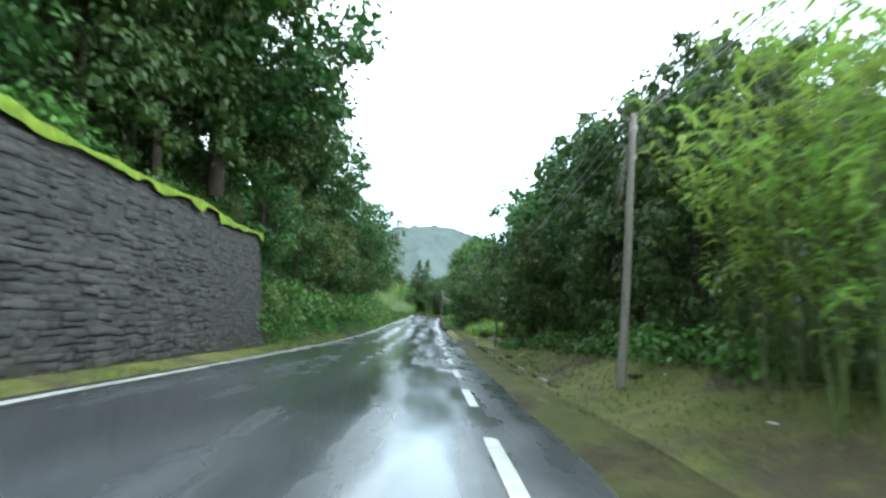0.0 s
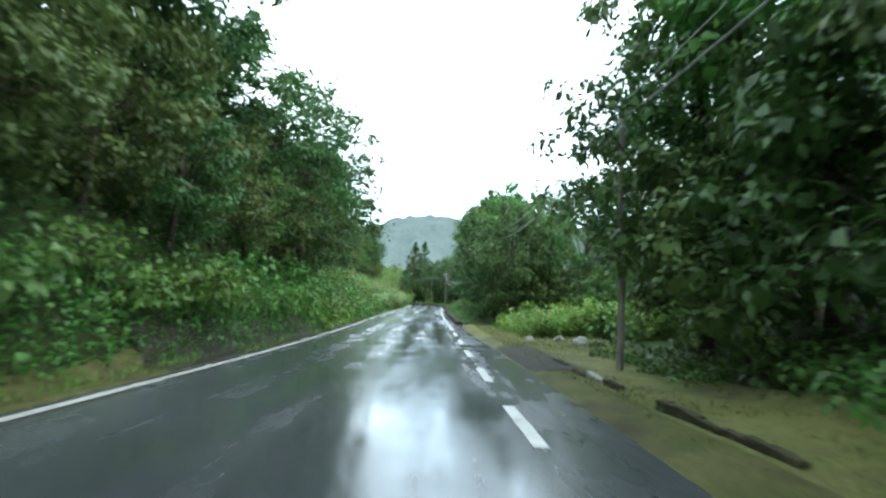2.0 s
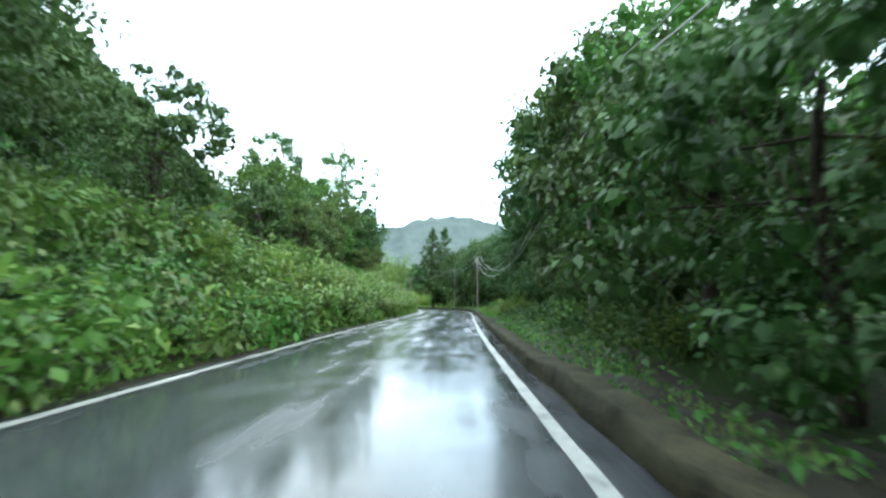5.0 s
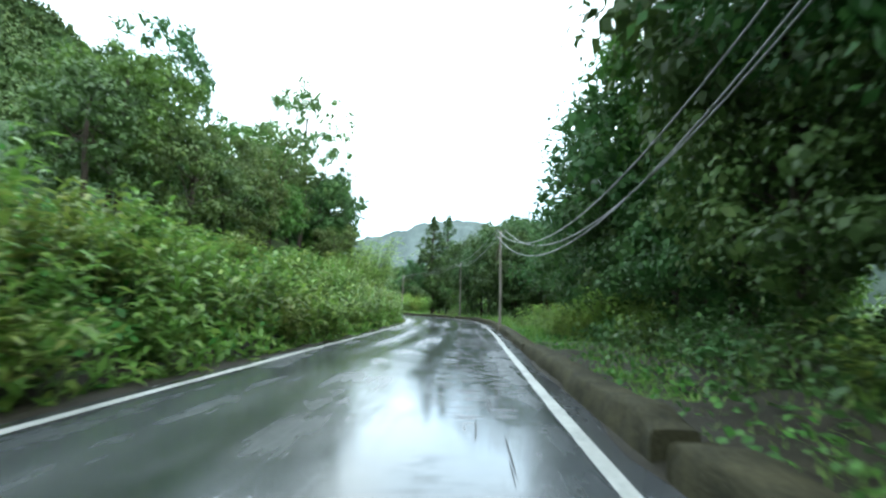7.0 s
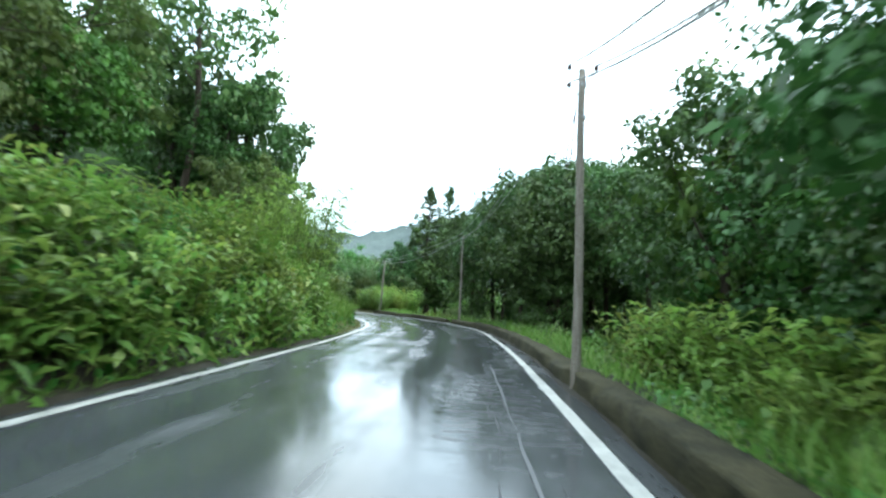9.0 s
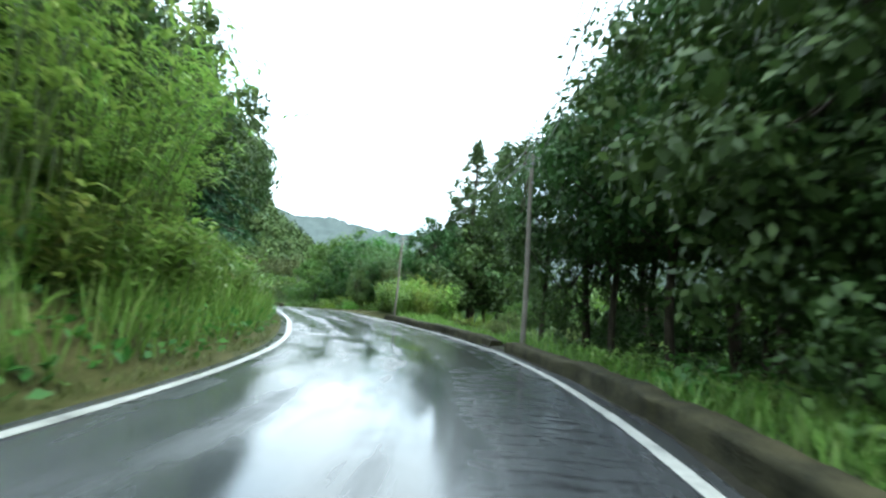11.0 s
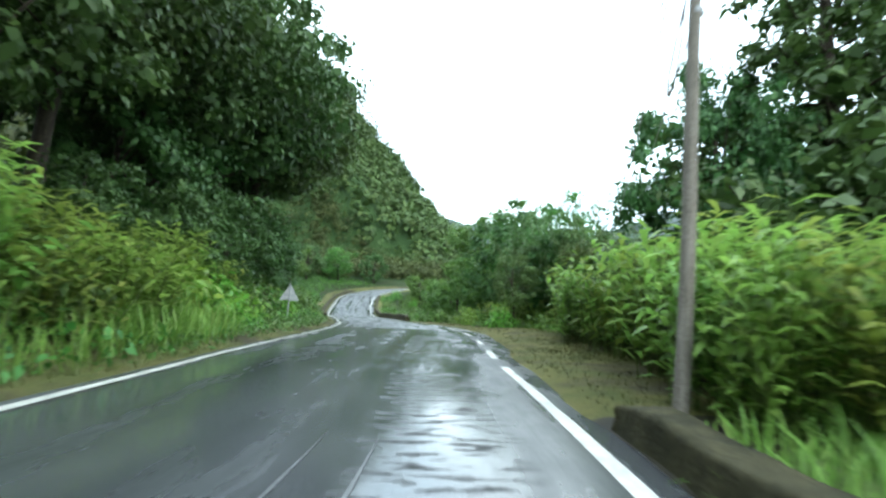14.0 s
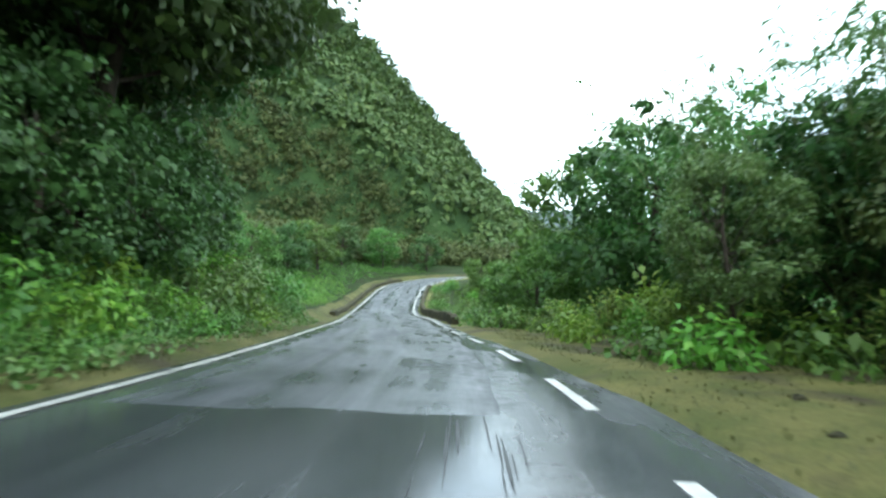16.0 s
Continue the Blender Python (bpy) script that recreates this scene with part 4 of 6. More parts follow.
def cable(a, b, sag, radius=0.024):
    t = np.linspace(0, 1, 28)[:, None]
    p = np.asarray(a)[None] * (1 - t) + np.asarray(b)[None] * t
    p[:, 2] -= 4 * sag * (t * (1 - t))[:, 0]
    ob = new("overhead_cable", mesh_of("overhead_cable", *tube(p, np.full(28, radius), 6), M_CABLE, True))
    return tagged(ob, "thin pale overhead cable sagging between poles", "cable", group="overhead cables")


POLES = [(4.4, -24.0, 1.5, 6.0, 0, 0), (3.37, 2.6, 0.95, 5.55, 0, 0.6), (3.7, 27.2, 0.35, 6.1, 0, 0.3), (3.45, 65.5, 0.2, 9.0, 0, 0), (0.24, 97.2, 0.0, 5.65, 0, -0.1), (-2.42, 123.5, 0.0, 6.0, 0, 0.3), (-11.0, 141.1, -0.3, 5.7, 0, 2.5), (-21.5, 189.0, -0.5, 6.0, 0, 0)]


def pole_line():
    tops = []
    for x, y, z, h, lx, ly in POLES:
        utility_pole((x, y, z), h, (lx, ly))
        tops.append(Matrix(pose(x, y, z, lx, ly, 0)))
    for (a, ra), (b, rb) in zip(zip(tops[:-1], POLES[:-1]), zip(tops[1:], POLES[1:])):
        span = math.hypot(ra[0] - rb[0], ra[1] - rb[1])
        for side, down, extra in ((-0.24, -0.12, 0.0), (0.24, -0.12, 0.12), (-0.24, -0.45, 0.25)):
            pa = a @ Vector((side, 0, ra[3] + down + 0.2))
            pb = b @ Vector((side, 0, rb[3] + down + 0.2))
            cable(pa, pb, (3.5 if 61 < ra[1] < 67 else 1.7 if 26 < ra[1] < 30 else 0.0004 * span * span + 0.15) + extra, 0.019 if 26 < ra[1] < 67 else 0.012)


def warning_sign():
    """Seen from behind: a triangle on a post."""
    sp = (-28.4, 152.9, 36.0)
    z = float(ground_at(sp[0], sp[1]))
    thing = tagged(new("road_sign", None), "triangular road sign on a steel post, seen from its grey back", "road sign")
    thing.matrix_basis = pose(sp[0], sp[1], z, 0, 2, sp[2])
    post = [(0, 0, -0.3), (0, 0, 1.95)]
    child("post", mesh_of("post", *tube(post, [0.032, 0.032], 10), M_STEEL, True), thing)
    bm = bmesh.new()
    w, h, z0, r = 0.42, 0.76, 1.14, 0.05
    outline = []
    for cx, cz, a0 in ((w - r, z0 + r, -90), (0, z0 + h - r * 1.6, 30), (-w + r, z0 + r, 150)):
        for k in range(5):
            a = radians(a0 + k * 30)
            outline.append((cx + r * math.cos(a), cz + r * math.sin(a)))
    front = [bm.verts.new((x, 0.055, z)) for x, z in outline]
    back = [bm.verts.new((x, 0.040, z)) for x, z in outline]
    bm.faces.new(front)
    bm.faces.new(list(reversed(back)))
    for i in range(len(outline)):
        j = (i + 1) % len(outline)
        bm.faces.new((front[j], front[i], back[i], back[j]))
    plate = part("triangle_plate", bm, M_SIGN, thing, "plain grey triangular back plate")
    for zz, half in ((1.20, 0.36), (1.40, 0.28), (1.70, 0.13)):
        bm = bmesh.new()
        bmesh.ops.create_cube(bm, size=1.0)
        for v in bm.verts:
            v.co = Vector((v.co.x * half * 2, v.co.y * 0.03 + 0.024, v.co.z * 0.035 + zz))
        bmesh.ops.bevel(bm, geom=bm.edges[:], offset=0.005, segments=1, affect="EDGES")
        part("rail", bm, M_STEEL, plate)
    return thing


# ---------------------------------------------------------------- plants
def clump_leaves(rng, c, size, mid, leaves, inner, leaf, ratio, lift=0.55):
    """Leaves of rounded clumps: small ones over the outside, most on top, and larger ones deep within."""
    which = np.repeat(np.arange(len(c)), leaves)
    o = around(rng, len(which))
    o[:, 2] += 0.38
    o = unit(o)
    flat_ = np.array([1.0, 1.0, 0.78])
    p = c[which] + o * flat_ * (size[which] * rng.uniform(0.72, 1.08, len(o)))[:, None]
    axis = unit(np.cross(o, around(rng, len(o))) + lift * o + np.array([0, 0, -0.4]))
    up = unit(o + 0.3 * unit(p - mid) + rng.normal(0, 0.25, p.shape) + np.array([0, 0, 0.4]))
    ln = leaf * rng.uniform(0.65, 1.35, len(p))
    deep = np.repeat(np.arange(len(c)), inner)
    q = around(rng, len(deep))
    s = size[deep] * rng.uniform(0.3, 0.78, len(q))
    pq = c[deep] + q * flat_ * s[:, None]
    aq = unit(np.cross(q, around(rng, len(q))))
    lq = np.minimum(size[deep] * 0.8, leaf * 1.75) * rng.uniform(0.75, 1.15, len(q))
    return join([blades(p, axis, up, ln, ln * ratio), blades(pq - aq * lq[:, None] * 0.5, aq, q, lq, lq * 0.75)])


def tree_parts(seed, height, radius, base, clumps, leaves, leaf, mat, spread=1.0, flat=1.0, gap=0.0, ratio=0.58, bend=0.0, low=0.0, slim=1.0, inner=26):
    """Meshes of a broadleaf tree: tapered trunk with limbs, and a crown of leaf clumps with an uneven outline."""
    rng = np.random.default_rng(seed)
    mid = np.array([bend * height * 0.25, 0, base + (height - base) * 0.52])
    half = np.array([radius, radius, (height - base) * 0.54 * flat])
    d = around(rng, clumps * 3)
    lobes = around(rng, 7)
    swell = 0.68 + 0.42 * np.clip((d @ lobes.T).max(1), 0, 1) ** 2
    reach = rng.uniform(0.34 + gap * 0.3, 1.0, len(d)) ** 0.55
    c = mid + d * half * (swell * reach)[:, None]
    c = c[c[:, 2] > base * 0.75 - low][:clumps]
    size = rng.uniform(0.55, 1.2, len(c)) * radius * 0.25 * spread
    crown = mesh_of("crown", *clump_leaves(rng, c, size, mid, leaves, inner, leaf, ratio), mat)
    pieces = []
    hz = np.linspace(-0.4, base + (height - base) * 0.72, 9)
    f = np.clip(hz / height, 0, 1)
    sway = np.stack([bend * height * 0.4 * f**1.5 + 0.12 * np.sin(hz * 0.9 + seed), 0.14 * np.cos(hz * 0.7 + seed) - 0.14, hz], 1)
    r0 = (0.013 * height + 0.04) * slim
    pieces.append(tube(sway, r0 * (1.25 - 1.05 * f) + 0.02, 9))
    for k in rng.choice(len(c), min(14, len(c)), replace=False):
        t = rng.uniform(0.35, 0.85)
        start = np.array([np.interp(t, np.linspace(0, 1, 9), sway[:, i]) for i in range(3)])
        end = c[k]
        m1 = start * 0.5 + end * 0.5 + np.array([0, 0, -0.06 * height * (1 - t)])
        u = np.linspace(0, 1, 5)[:, None]
        pts = (1 - u) ** 2 * start + 2 * u * (1 - u) * m1 + u**2 * end
        pieces.append(tube(pts, np.linspace(r0 * 0.33, 0.012, 5), 5))
    return mesh_of("trunk", *join(pieces), M_BARK, True), crown


def spire_parts(seed, height, radius, mat, tiers=19, leaves=34, leaf=0.19):
    """Meshes of a tall pointed evergreen: rising boughs of uneven length, with leaf clumps along their outer part."""
    rng = np.random.default_rng(seed)
    hz = np.linspace(-0.4, height * 0.97, 10)
    axis_ = np.stack([0.10 * np.sin(hz * 0.5 + seed), 0.10 * np.cos(hz * 0.4 + seed) - 0.1, hz], 1)
    pieces = []
    c, size = [], []
    for k in range(tiers):
        f = k / (tiers - 1)
        z = height * (0.10 + 0.84 * f)
        count = 6 - int(2.4 * f)
        for a in np.arange(count) * 2 * np.pi / count + rng.uniform(0, 6.3):
            reach = (radius * (1 - f) ** 1.0 * rng.choice((0.5, 0.75, 0.95, 1.15)) + 0.22) * rng.uniform(0.85, 1.1)
            out = np.array([math.cos(a), math.sin(a), 0.0])
            u = np.linspace(0, 1, 5)[:, None]
            foot = np.array([np.interp(z, hz, axis_[:, i]) for i in range(3)])
            pts = foot + out * reach * u + np.array([0, 0, 1.0]) * reach * (-0.10 * u + 0.34 * u**2)
            pieces.append(tube(pts, np.linspace(0.06 * (1.2 - f), 0.012, 5), 5))
            n = max(1, int(round(reach / 0.62)))
            for w in np.linspace(1.0, 0.38, n):
                c.append([np.interp(w, u[:, 0], pts[:, i]) + rng.normal(0, 0.12) for i in range(3)])
                size.append((0.19 + 0.44 * (1 - f)) * rng.uniform(0.7, 1.2))
    for w in np.linspace(0.86, 0.985, 7):
        c.append([axis_[-1, 0] + rng.normal(0, 0.08), axis_[-1, 1] + rng.normal(0, 0.08), height * w])
        size.append(0.42 - 2.0 * (w - 0.86))
    c, size = np.array(c), np.array(size)
    mid = np.array([0, 0, height * 0.4])
    trunk = mesh_of("trunk", *tube(axis_, np.linspace(0.24, 0.03, 10), 8), M_BARK, True)
    return trunk, mesh_of("branchwork", *join(pieces), M_BARK, True), mesh_of("crown", *clump_leaves(rng, c, size, mid, leaves, 16, leaf, 0.55), mat)


def conifer_parts(seed, height, radius, mat, tiers=17):
    """Meshes of a pointed conifer with drooping tiers."""
    rng = np.random.default_rng(seed)
    ps, axs, fine = [], [], []
    pieces = []
    hz = np.linspace(-0.4, height, 8)
    trunk = mesh_of("trunk", *tube(np.stack([0 * hz, 0 * hz, hz], 1), np.linspace(0.2, 0.03, 8), 8), M_BARK, True)
    for k in range(tiers):
        f = k / (tiers - 1)
        z = height * (0.10 + 0.88 * f)
        reach = radius * (1 - f) ** 0.8 * rng.uniform(0.75, 1.1) + 0.10
        n = int(5 + 5 * (1 - f))
        for a in np.linspace(0, 2 * np.pi, n, endpoint=False) + rng.uniform(0, 6):
            rr = reach * rng.uniform(0.6, 1.15)
            u = np.linspace(0, 1, 5)[:, None]
            out = np.array([math.cos(a), math.sin(a), 0.0])
            pts = np.array([0, 0, z]) + out * rr * u + np.array([0, 0, 1.0]) * (0.18 * rr * u - 0.42 * rr * u**2)
            pieces.append(tube(pts, np.linspace(0.05, 0.012, 5), 5))
            m = int(22 + 46 * rr / radius)
            w = rng.uniform(0.12, 1.0, m)
            q = np.stack([np.interp(w, u[:, 0], pts[:, i]) for i in range(3)], 1) + rng.normal(0, 0.12, (m, 3)) * np.array([1, 1, 0.9]) * (0.25 + rr * 0.45)
            ps.append(q)
            fine.append(np.full(m, 0.4 + 0.6 * (1 - f)))
            axs.append(out * 0.9 + rng.normal(0, 0.55, (m, 3)) + np.array([0, 0, -0.2]))
    p, ax = np.concatenate(ps), np.concatenate(axs)
    ln = 0.30 * np.concatenate(fine) * rng.uniform(0.6, 1.3, len(p))
    up = unit(rng.normal(0, 0.5, p.shape) + np.array([0, 0, 1.0]))
    return trunk, mesh_of("branchwork", *join(pieces), M_BARK, True), mesh_of("crown", *blades(p, ax, up, ln, ln * 0.42, 0.2), mat)


def shrub_parts(seed, height, radius, leaves, leaf, mat, ratio=0.6, clumps=26):
    """Meshes of a leafy shrub: short stems and a lumpy cover of leaves."""
    rng = np.random.default_rng(seed)
    d = around(rng, clumps)
    d[:, 2] = np.abs(d[:, 2])
    c = d * np.array([radius, radius, height]) * rng.uniform(0.35, 0.9, (clumps, 1))
    which = rng.integers(clumps, size=leaves)
    o = around(rng, leaves)
    p = c[which] + o * rng.uniform(0.1, 1.0, (leaves, 1)) ** 0.5 * np.array([radius, radius, height]) * 0.36
    p[:, 2] = np.maximum(p[:, 2], 0.02)
    axis = unit(np.cross(o, around(rng, leaves)) + 0.5 * o + np.array([0, 0, -0.25]))
    up = unit(o + 0.5 * unit(p) + rng.normal(0, 0.35, p.shape) + np.array([0, 0, 0.5]))
    ln = leaf * rng.uniform(0.6, 1.4, leaves)
    stems = [tube([(0, 0, -0.15), tuple(c[k] * 0.5 + np.array([0, 0, 0.1])), tuple(c[k])], [0.025, 0.016, 0.006], 5) for k in range(0, clumps, 3)]
    return mesh_of("branchwork", *join(stems), M_BARK, True), mesh_of("foliage", *blades(p, axis, up, ln, ln * ratio), mat)


def cane_parts(seed, height, radius, canes, per, leaf, width, mat, lean=0.5, droop=0.55, tufts=0):
    """Meshes of a clump of canes (wild ginger, cane grass, bamboo) with long arching leaves."""
    rng = np.random.default_rng(seed)
    stems, ps, axs = [], [], []
    for _ in range(canes):
        a, r = rng.uniform(0, 2 * np.pi), radius * rng.uniform(0, 1) ** 0.6
        foot = np.array([math.cos(a) * r * 0.6, math.sin(a) * r * 0.6, -0.1])
        h = height * rng.uniform(0.65, 1.08)
        tilt = unit(np.array([math.cos(a), math.sin(a), 0.0]) + rng.normal(0, 0.4, 3) * np.array([1, 1, 0])) * lean * rng.uniform(0.2, 1.0) * (0.3 + r / radius)
        u = np.linspace(0, 1, 4)[:, None]
        pts = foot + np.array([0, 0, 1.0]) * h * u + tilt * h * 0.6 * u**2
        stems.append(tube(pts, np.linspace(0.03, 0.01, 4) if tufts else np.linspace(0.016, 0.006, 4), 3))
        w = np.linspace(0.28, 1.0, per) + rng.uniform(-0.03, 0.03, per)
        if tufts:
            w = rng.permutation(np.linspace(0.34, 1.0, tufts))[rng.integers(tufts, size=per)]
        q = np.stack([np.interp(w, u[:, 0], pts[:, i]) for i in range(3)], 1)
        if tufts:
            twig = around(rng, tufts) * np.array([1, 1, 0.5]) * height * 0.055
            for k in range(tufts):
                foot_ = np.array([np.interp(0.34 + 0.66 * k / (tufts - 1), u[:, 0], pts[:, i]) for i in range(3)])
                stems.append(tube([tuple(foot_), tuple(foot_ + twig[k])], [0.012, 0.005], 3))
            q += twig[np.rint((w - 0.34) / 0.66 * (tufts - 1)).astype(int)] + rng.normal(0, 0.075, q.shape)
        turn = rng.uniform(0, 2 * np.pi) + np.arange(per) * np.pi + rng.normal(0, 0.5, per)
        ps.append(q)
        axs.append(np.stack([np.cos(turn), np.sin(turn), 0.55 + rng.normal(0, 0.25, per)], 1))
    p, ax = np.concatenate(ps), np.concatenate(axs)
    ln = leaf * rng.uniform(0.7, 1.25, len(p))
    return mesh_of("cane_thicket", *join(stems), M_STALK, True), mesh_of("foliage", *long_blades(p, ax, ln, width * rng.uniform(0.8, 1.2, len(p)), droop), mat)


def plant(name, parts, names, label, category, group):
    """A plant's first copy, to be copied to its places."""
    top = tagged(new(name, None), label, category, group)
    for me, nm in zip(parts, names):
        ob = child(nm, me, top)
        if nm in ("cane_thicket", "branchwork"):
            ob["kind"] = "stuff"
    return top


def tree(kind, place, scale, turn, width=1.0):
    """Sets a copy of a plant kind at a place; the kind's first copy is used first."""
    ob, used, _ = kind
    x, y, z = place
    m = pose(x, y, z, 0, 0, turn) @ Matrix.Diagonal((scale * width, scale * width, scale, 1))
    if used:
        made = copy_thing(ob, Matrix())
    else:
        made = ob
        kind[1] = True
    made.matrix_basis = m
    return made


CN = ("cane_thicket", "foliage")
TR, SH, CF = ("trunk", "crown"), ("branchwork", "foliage"), ("trunk", "branchwork", "crown")
K = {}


def kind(key, name, parts, names, label, category, group, size):
    K[key] = [plant(name, parts, names, label, category, group), False, size]


kind("oak_a", "broadleaf_tree", tree_parts(1, 10, 3.9, 2.0, 70, 44, 0.30, L_DARK, inner=22), TR, "tall dense broadleaf tree with dark green leaves", "tree", "roadside trees", 10)
kind("oak_b", "broadleaf_tree", tree_parts(2, 10, 3.4, 1.4, 78, 56, 0.24, L_DARK, bend=0.2), TR, "leaning dense tree with dark glossy leaves", "tree", "roadside trees", 10)
kind("oak_c", "broadleaf_tree", tree_parts(3, 10, 4.4, 2.4, 80, 56, 0.26, L_MID, flat=0.9), TR, "broad spreading tree with mid-green leaves", "tree", "roadside trees", 10)
kind("mango", "mango_tree", tree_parts(4, 10, 4.6, 1.0, 150, 84, 0.22, L_DARK, spread=0.72, inner=20), TR, "dense rounded dark green tree with leaves down to the ground", "tree", "round dense trees", 10)
kind("airy_a", "airy_tree", tree_parts(5, 10, 3.2, 2.2, 110, 52, 0.19, L_SHRUB, spread=0.6, gap=0.5, slim=0.6, inner=8), TR, "slender open-crowned tree with sky between its boughs", "tree", "open-crowned trees", 10)
kind("airy_b", "airy_tree", tree_parts(6, 10, 3.6, 2.8, 90, 54, 0.20, L_DARK, spread=0.68, gap=0.9, bend=-0.15, inner=8), TR, "open-crowned tree with thin trunk and sparse leaves", "tree", "open-crowned trees", 10)
kind("airy_c", "airy_tree", tree_parts(35, 10, 4.0, 1.4, 130, 56, 0.18, L_DARK, spread=0.52, gap=0.6, inner=8), TR, "fine-leaved open tree with slender trunk beside the bend", "tree", "open-crowned trees", 10)
kind("low_a", "overhanging_tree", tree_parts(7, 8, 4.0, 0.2, 70, 46, 0.27, L_MID, low=0.4, inner=22), TR, "bushy tree hanging over the bank, leafy to the ground", "tree", "bank trees", 8)
kind("low_b", "overhanging_tree", tree_parts(8, 8, 3.6, 0.2, 66, 46, 0.26, L_DARK, low=0.4, inner=22), TR, "dark bushy tree covering the bank down to its foot", "tree", "bank trees", 8)
kind("vine", "vine_covered_tree", tree_parts(9, 10, 4.8, 3.0, 150, 74, 0.21, L_DARK, spread=0.85, low=0.8), TR, "tree smothered in hanging green vines", "tree", "vine-covered trees", 10)
kind("near_a", "overhanging_tree", tree_parts(31, 8, 3.9, 0.2, 78, 58, 0.22, L_OLIVE, low=0.4), TR, "bushy tree with small leaves hanging over the bank", "tree", "bank trees", 8)
kind("near_b", "overhanging_tree", tree_parts(32, 8, 3.6, 0.2, 78, 58, 0.21, L_DARK, low=0.4), TR, "dark small-leaved tree leafy down to its foot", "tree", "bank trees", 8)
kind("near_c", "broadleaf_tree", tree_parts(33, 10, 3.7, 1.6, 88, 54, 0.21, L_DARK, bend=0.15), TR, "dark small-leaved tree reaching over the road", "tree", "roadside trees", 10)
kind("near_f", "broadleaf_tree", tree_parts(38, 10, 3.7, 1.6, 96, 104, 0.14, L_DARK, bend=0.15, inner=34), TR, "fine-leaved dark tree leaning over the road", "tree", "roadside trees", 10)
kind("near_d", "broadleaf_tree", tree_parts(34, 10, 4.0, 2.0, 88, 54, 0.21, L_MID), TR, "spreading small-leaved green roadside tree", "tree", "roadside trees", 10)
kind("tall_d", "tall_tree", tree_parts(36, 10, 3.9, 3.9, 115, 84, 0.165, L_DARK, gap=0.35, slim=0.6, spread=0.84, inner=13), TR, "tall dark tree with bare thin trunk and high crown", "tree", "tall roadside trees", 10)
kind("lush", "overhanging_tree", tree_parts(37, 8, 3.7, 0.4, 76, 56, 0.22, L_OLIVE, low=0.4), TR, "fresh green bushy tree on the bank", "tree", "bank trees", 8)
kind("pine_a", "conifer", conifer_parts(10, 12, 2.6, L_BLUE), CF, "pointed dark conifer with drooping tiers", "tree", "conifers", 12)
kind("spire_a", "pyramidal_tree", spire_parts(21, 12, 3.1, L_DARK), CF, "tall pointed evergreen with ragged rising boughs", "tree", "pyramidal trees", 12)
kind("spire_b", "pyramidal_tree", spire_parts(22, 12, 2.9, L_DARK, 17), CF, "pointed evergreen with uneven leafy boughs", "tree", "pyramidal trees", 12)
kind("shrub_a", "shrub", shrub_parts(12, 1.5, 1.4, 400, 0.22, L_SHRUB), SH, "leafy green shrub on the bank", "shrub", "leafy shrubs", 1.5)
kind("shrub_b", "shrub", shrub_parts(13, 1.3, 1.5, 400, 0.19, L_MID), SH, "dense green shrub with small leaves", "shrub", "leafy shrubs", 1.3)
kind("shrub_c", "shrub", shrub_parts(14, 1.8, 1.3, 360, 0.27, L_BRIGHT, 0.5), SH, "bright green shrub with broad leaves", "shrub", "leafy shrubs", 1.8)
# dark leaves here stand in for the shade of the trees above
kind("shrub_d", "shrub", shrub_parts(24, 1.3, 1.4, 420, 0.17, L_DARK), SH, "small-leaved shrub with tree shade put into its leaf colour", "shrub", "leafy shrubs", 1.3)
kind("ginger_a", "wild_ginger", cane_parts(15, 1.9, 1.1, 22, 10, 0.58, 0.125, L_GINGER), CN, "clump of wild ginger with long arching leaves", "ginger plant", "wild ginger", 1.9)
kind("ginger_b", "wild_ginger", cane_parts(16, 1.7, 1.3, 24, 9, 0.54, 0.13, L_GINGER, 0.8), CN, "spreading clump of wild ginger beside the road", "ginger plant", "wild ginger", 1.7)
kind("ginger_c", "wild_ginger", cane_parts(17, 2.1, 1.2, 30, 11, 0.60, 0.14, L_BAMBOO, 0.7), CN, "bright yellow-green clump of broad-leaved ginger", "ginger plant", "wild ginger", 2.1)
kind("bamboo", "bamboo", cane_parts(18, 6.0, 1.9, 26, 44, 0.46, 0.085, L_BAMBOO, 0.9, 0.8, 7), CN, "tall arching bamboo clump with bright narrow leaves", "bamboo", "bamboo clumps", 6)
kind("bamboo_dark", "bamboo", cane_parts(19, 7.0, 1.7, 34, 96, 0.34, 0.075, L_SHRUB, 0.6, 1.1, 11), CN, "tall dark feathery bamboo clump", "bamboo", "bamboo clumps", 7)


TURNS = random.Random(21)


def put(key, s, d, height, turn=None, width=1.0, sink=0.1, rng=TURNS):
    p = at(chain(s), d)
    z = float(ground_at(p[0], p[1]))
    k = K[key]
    return tree(k, (p[0], p[1], z - sink), height / k[2], rng.uniform(0, 360) if turn is None else turn, width)


def plant_at(key, s, d, height, turn=0.0, width=1.0, sink=0.1):
    p = at(s, d)
    return put_xy(key, p[0], p[1], height, turn, width, sink)


def put_xy(key, x, y, height, turn=0.0, width=1.0, sink=0.1):
    z = float(ground_at(x, y))
    k = K[key]
    return tree(k, (x, y, z - sink), height / k[2], turn, width)


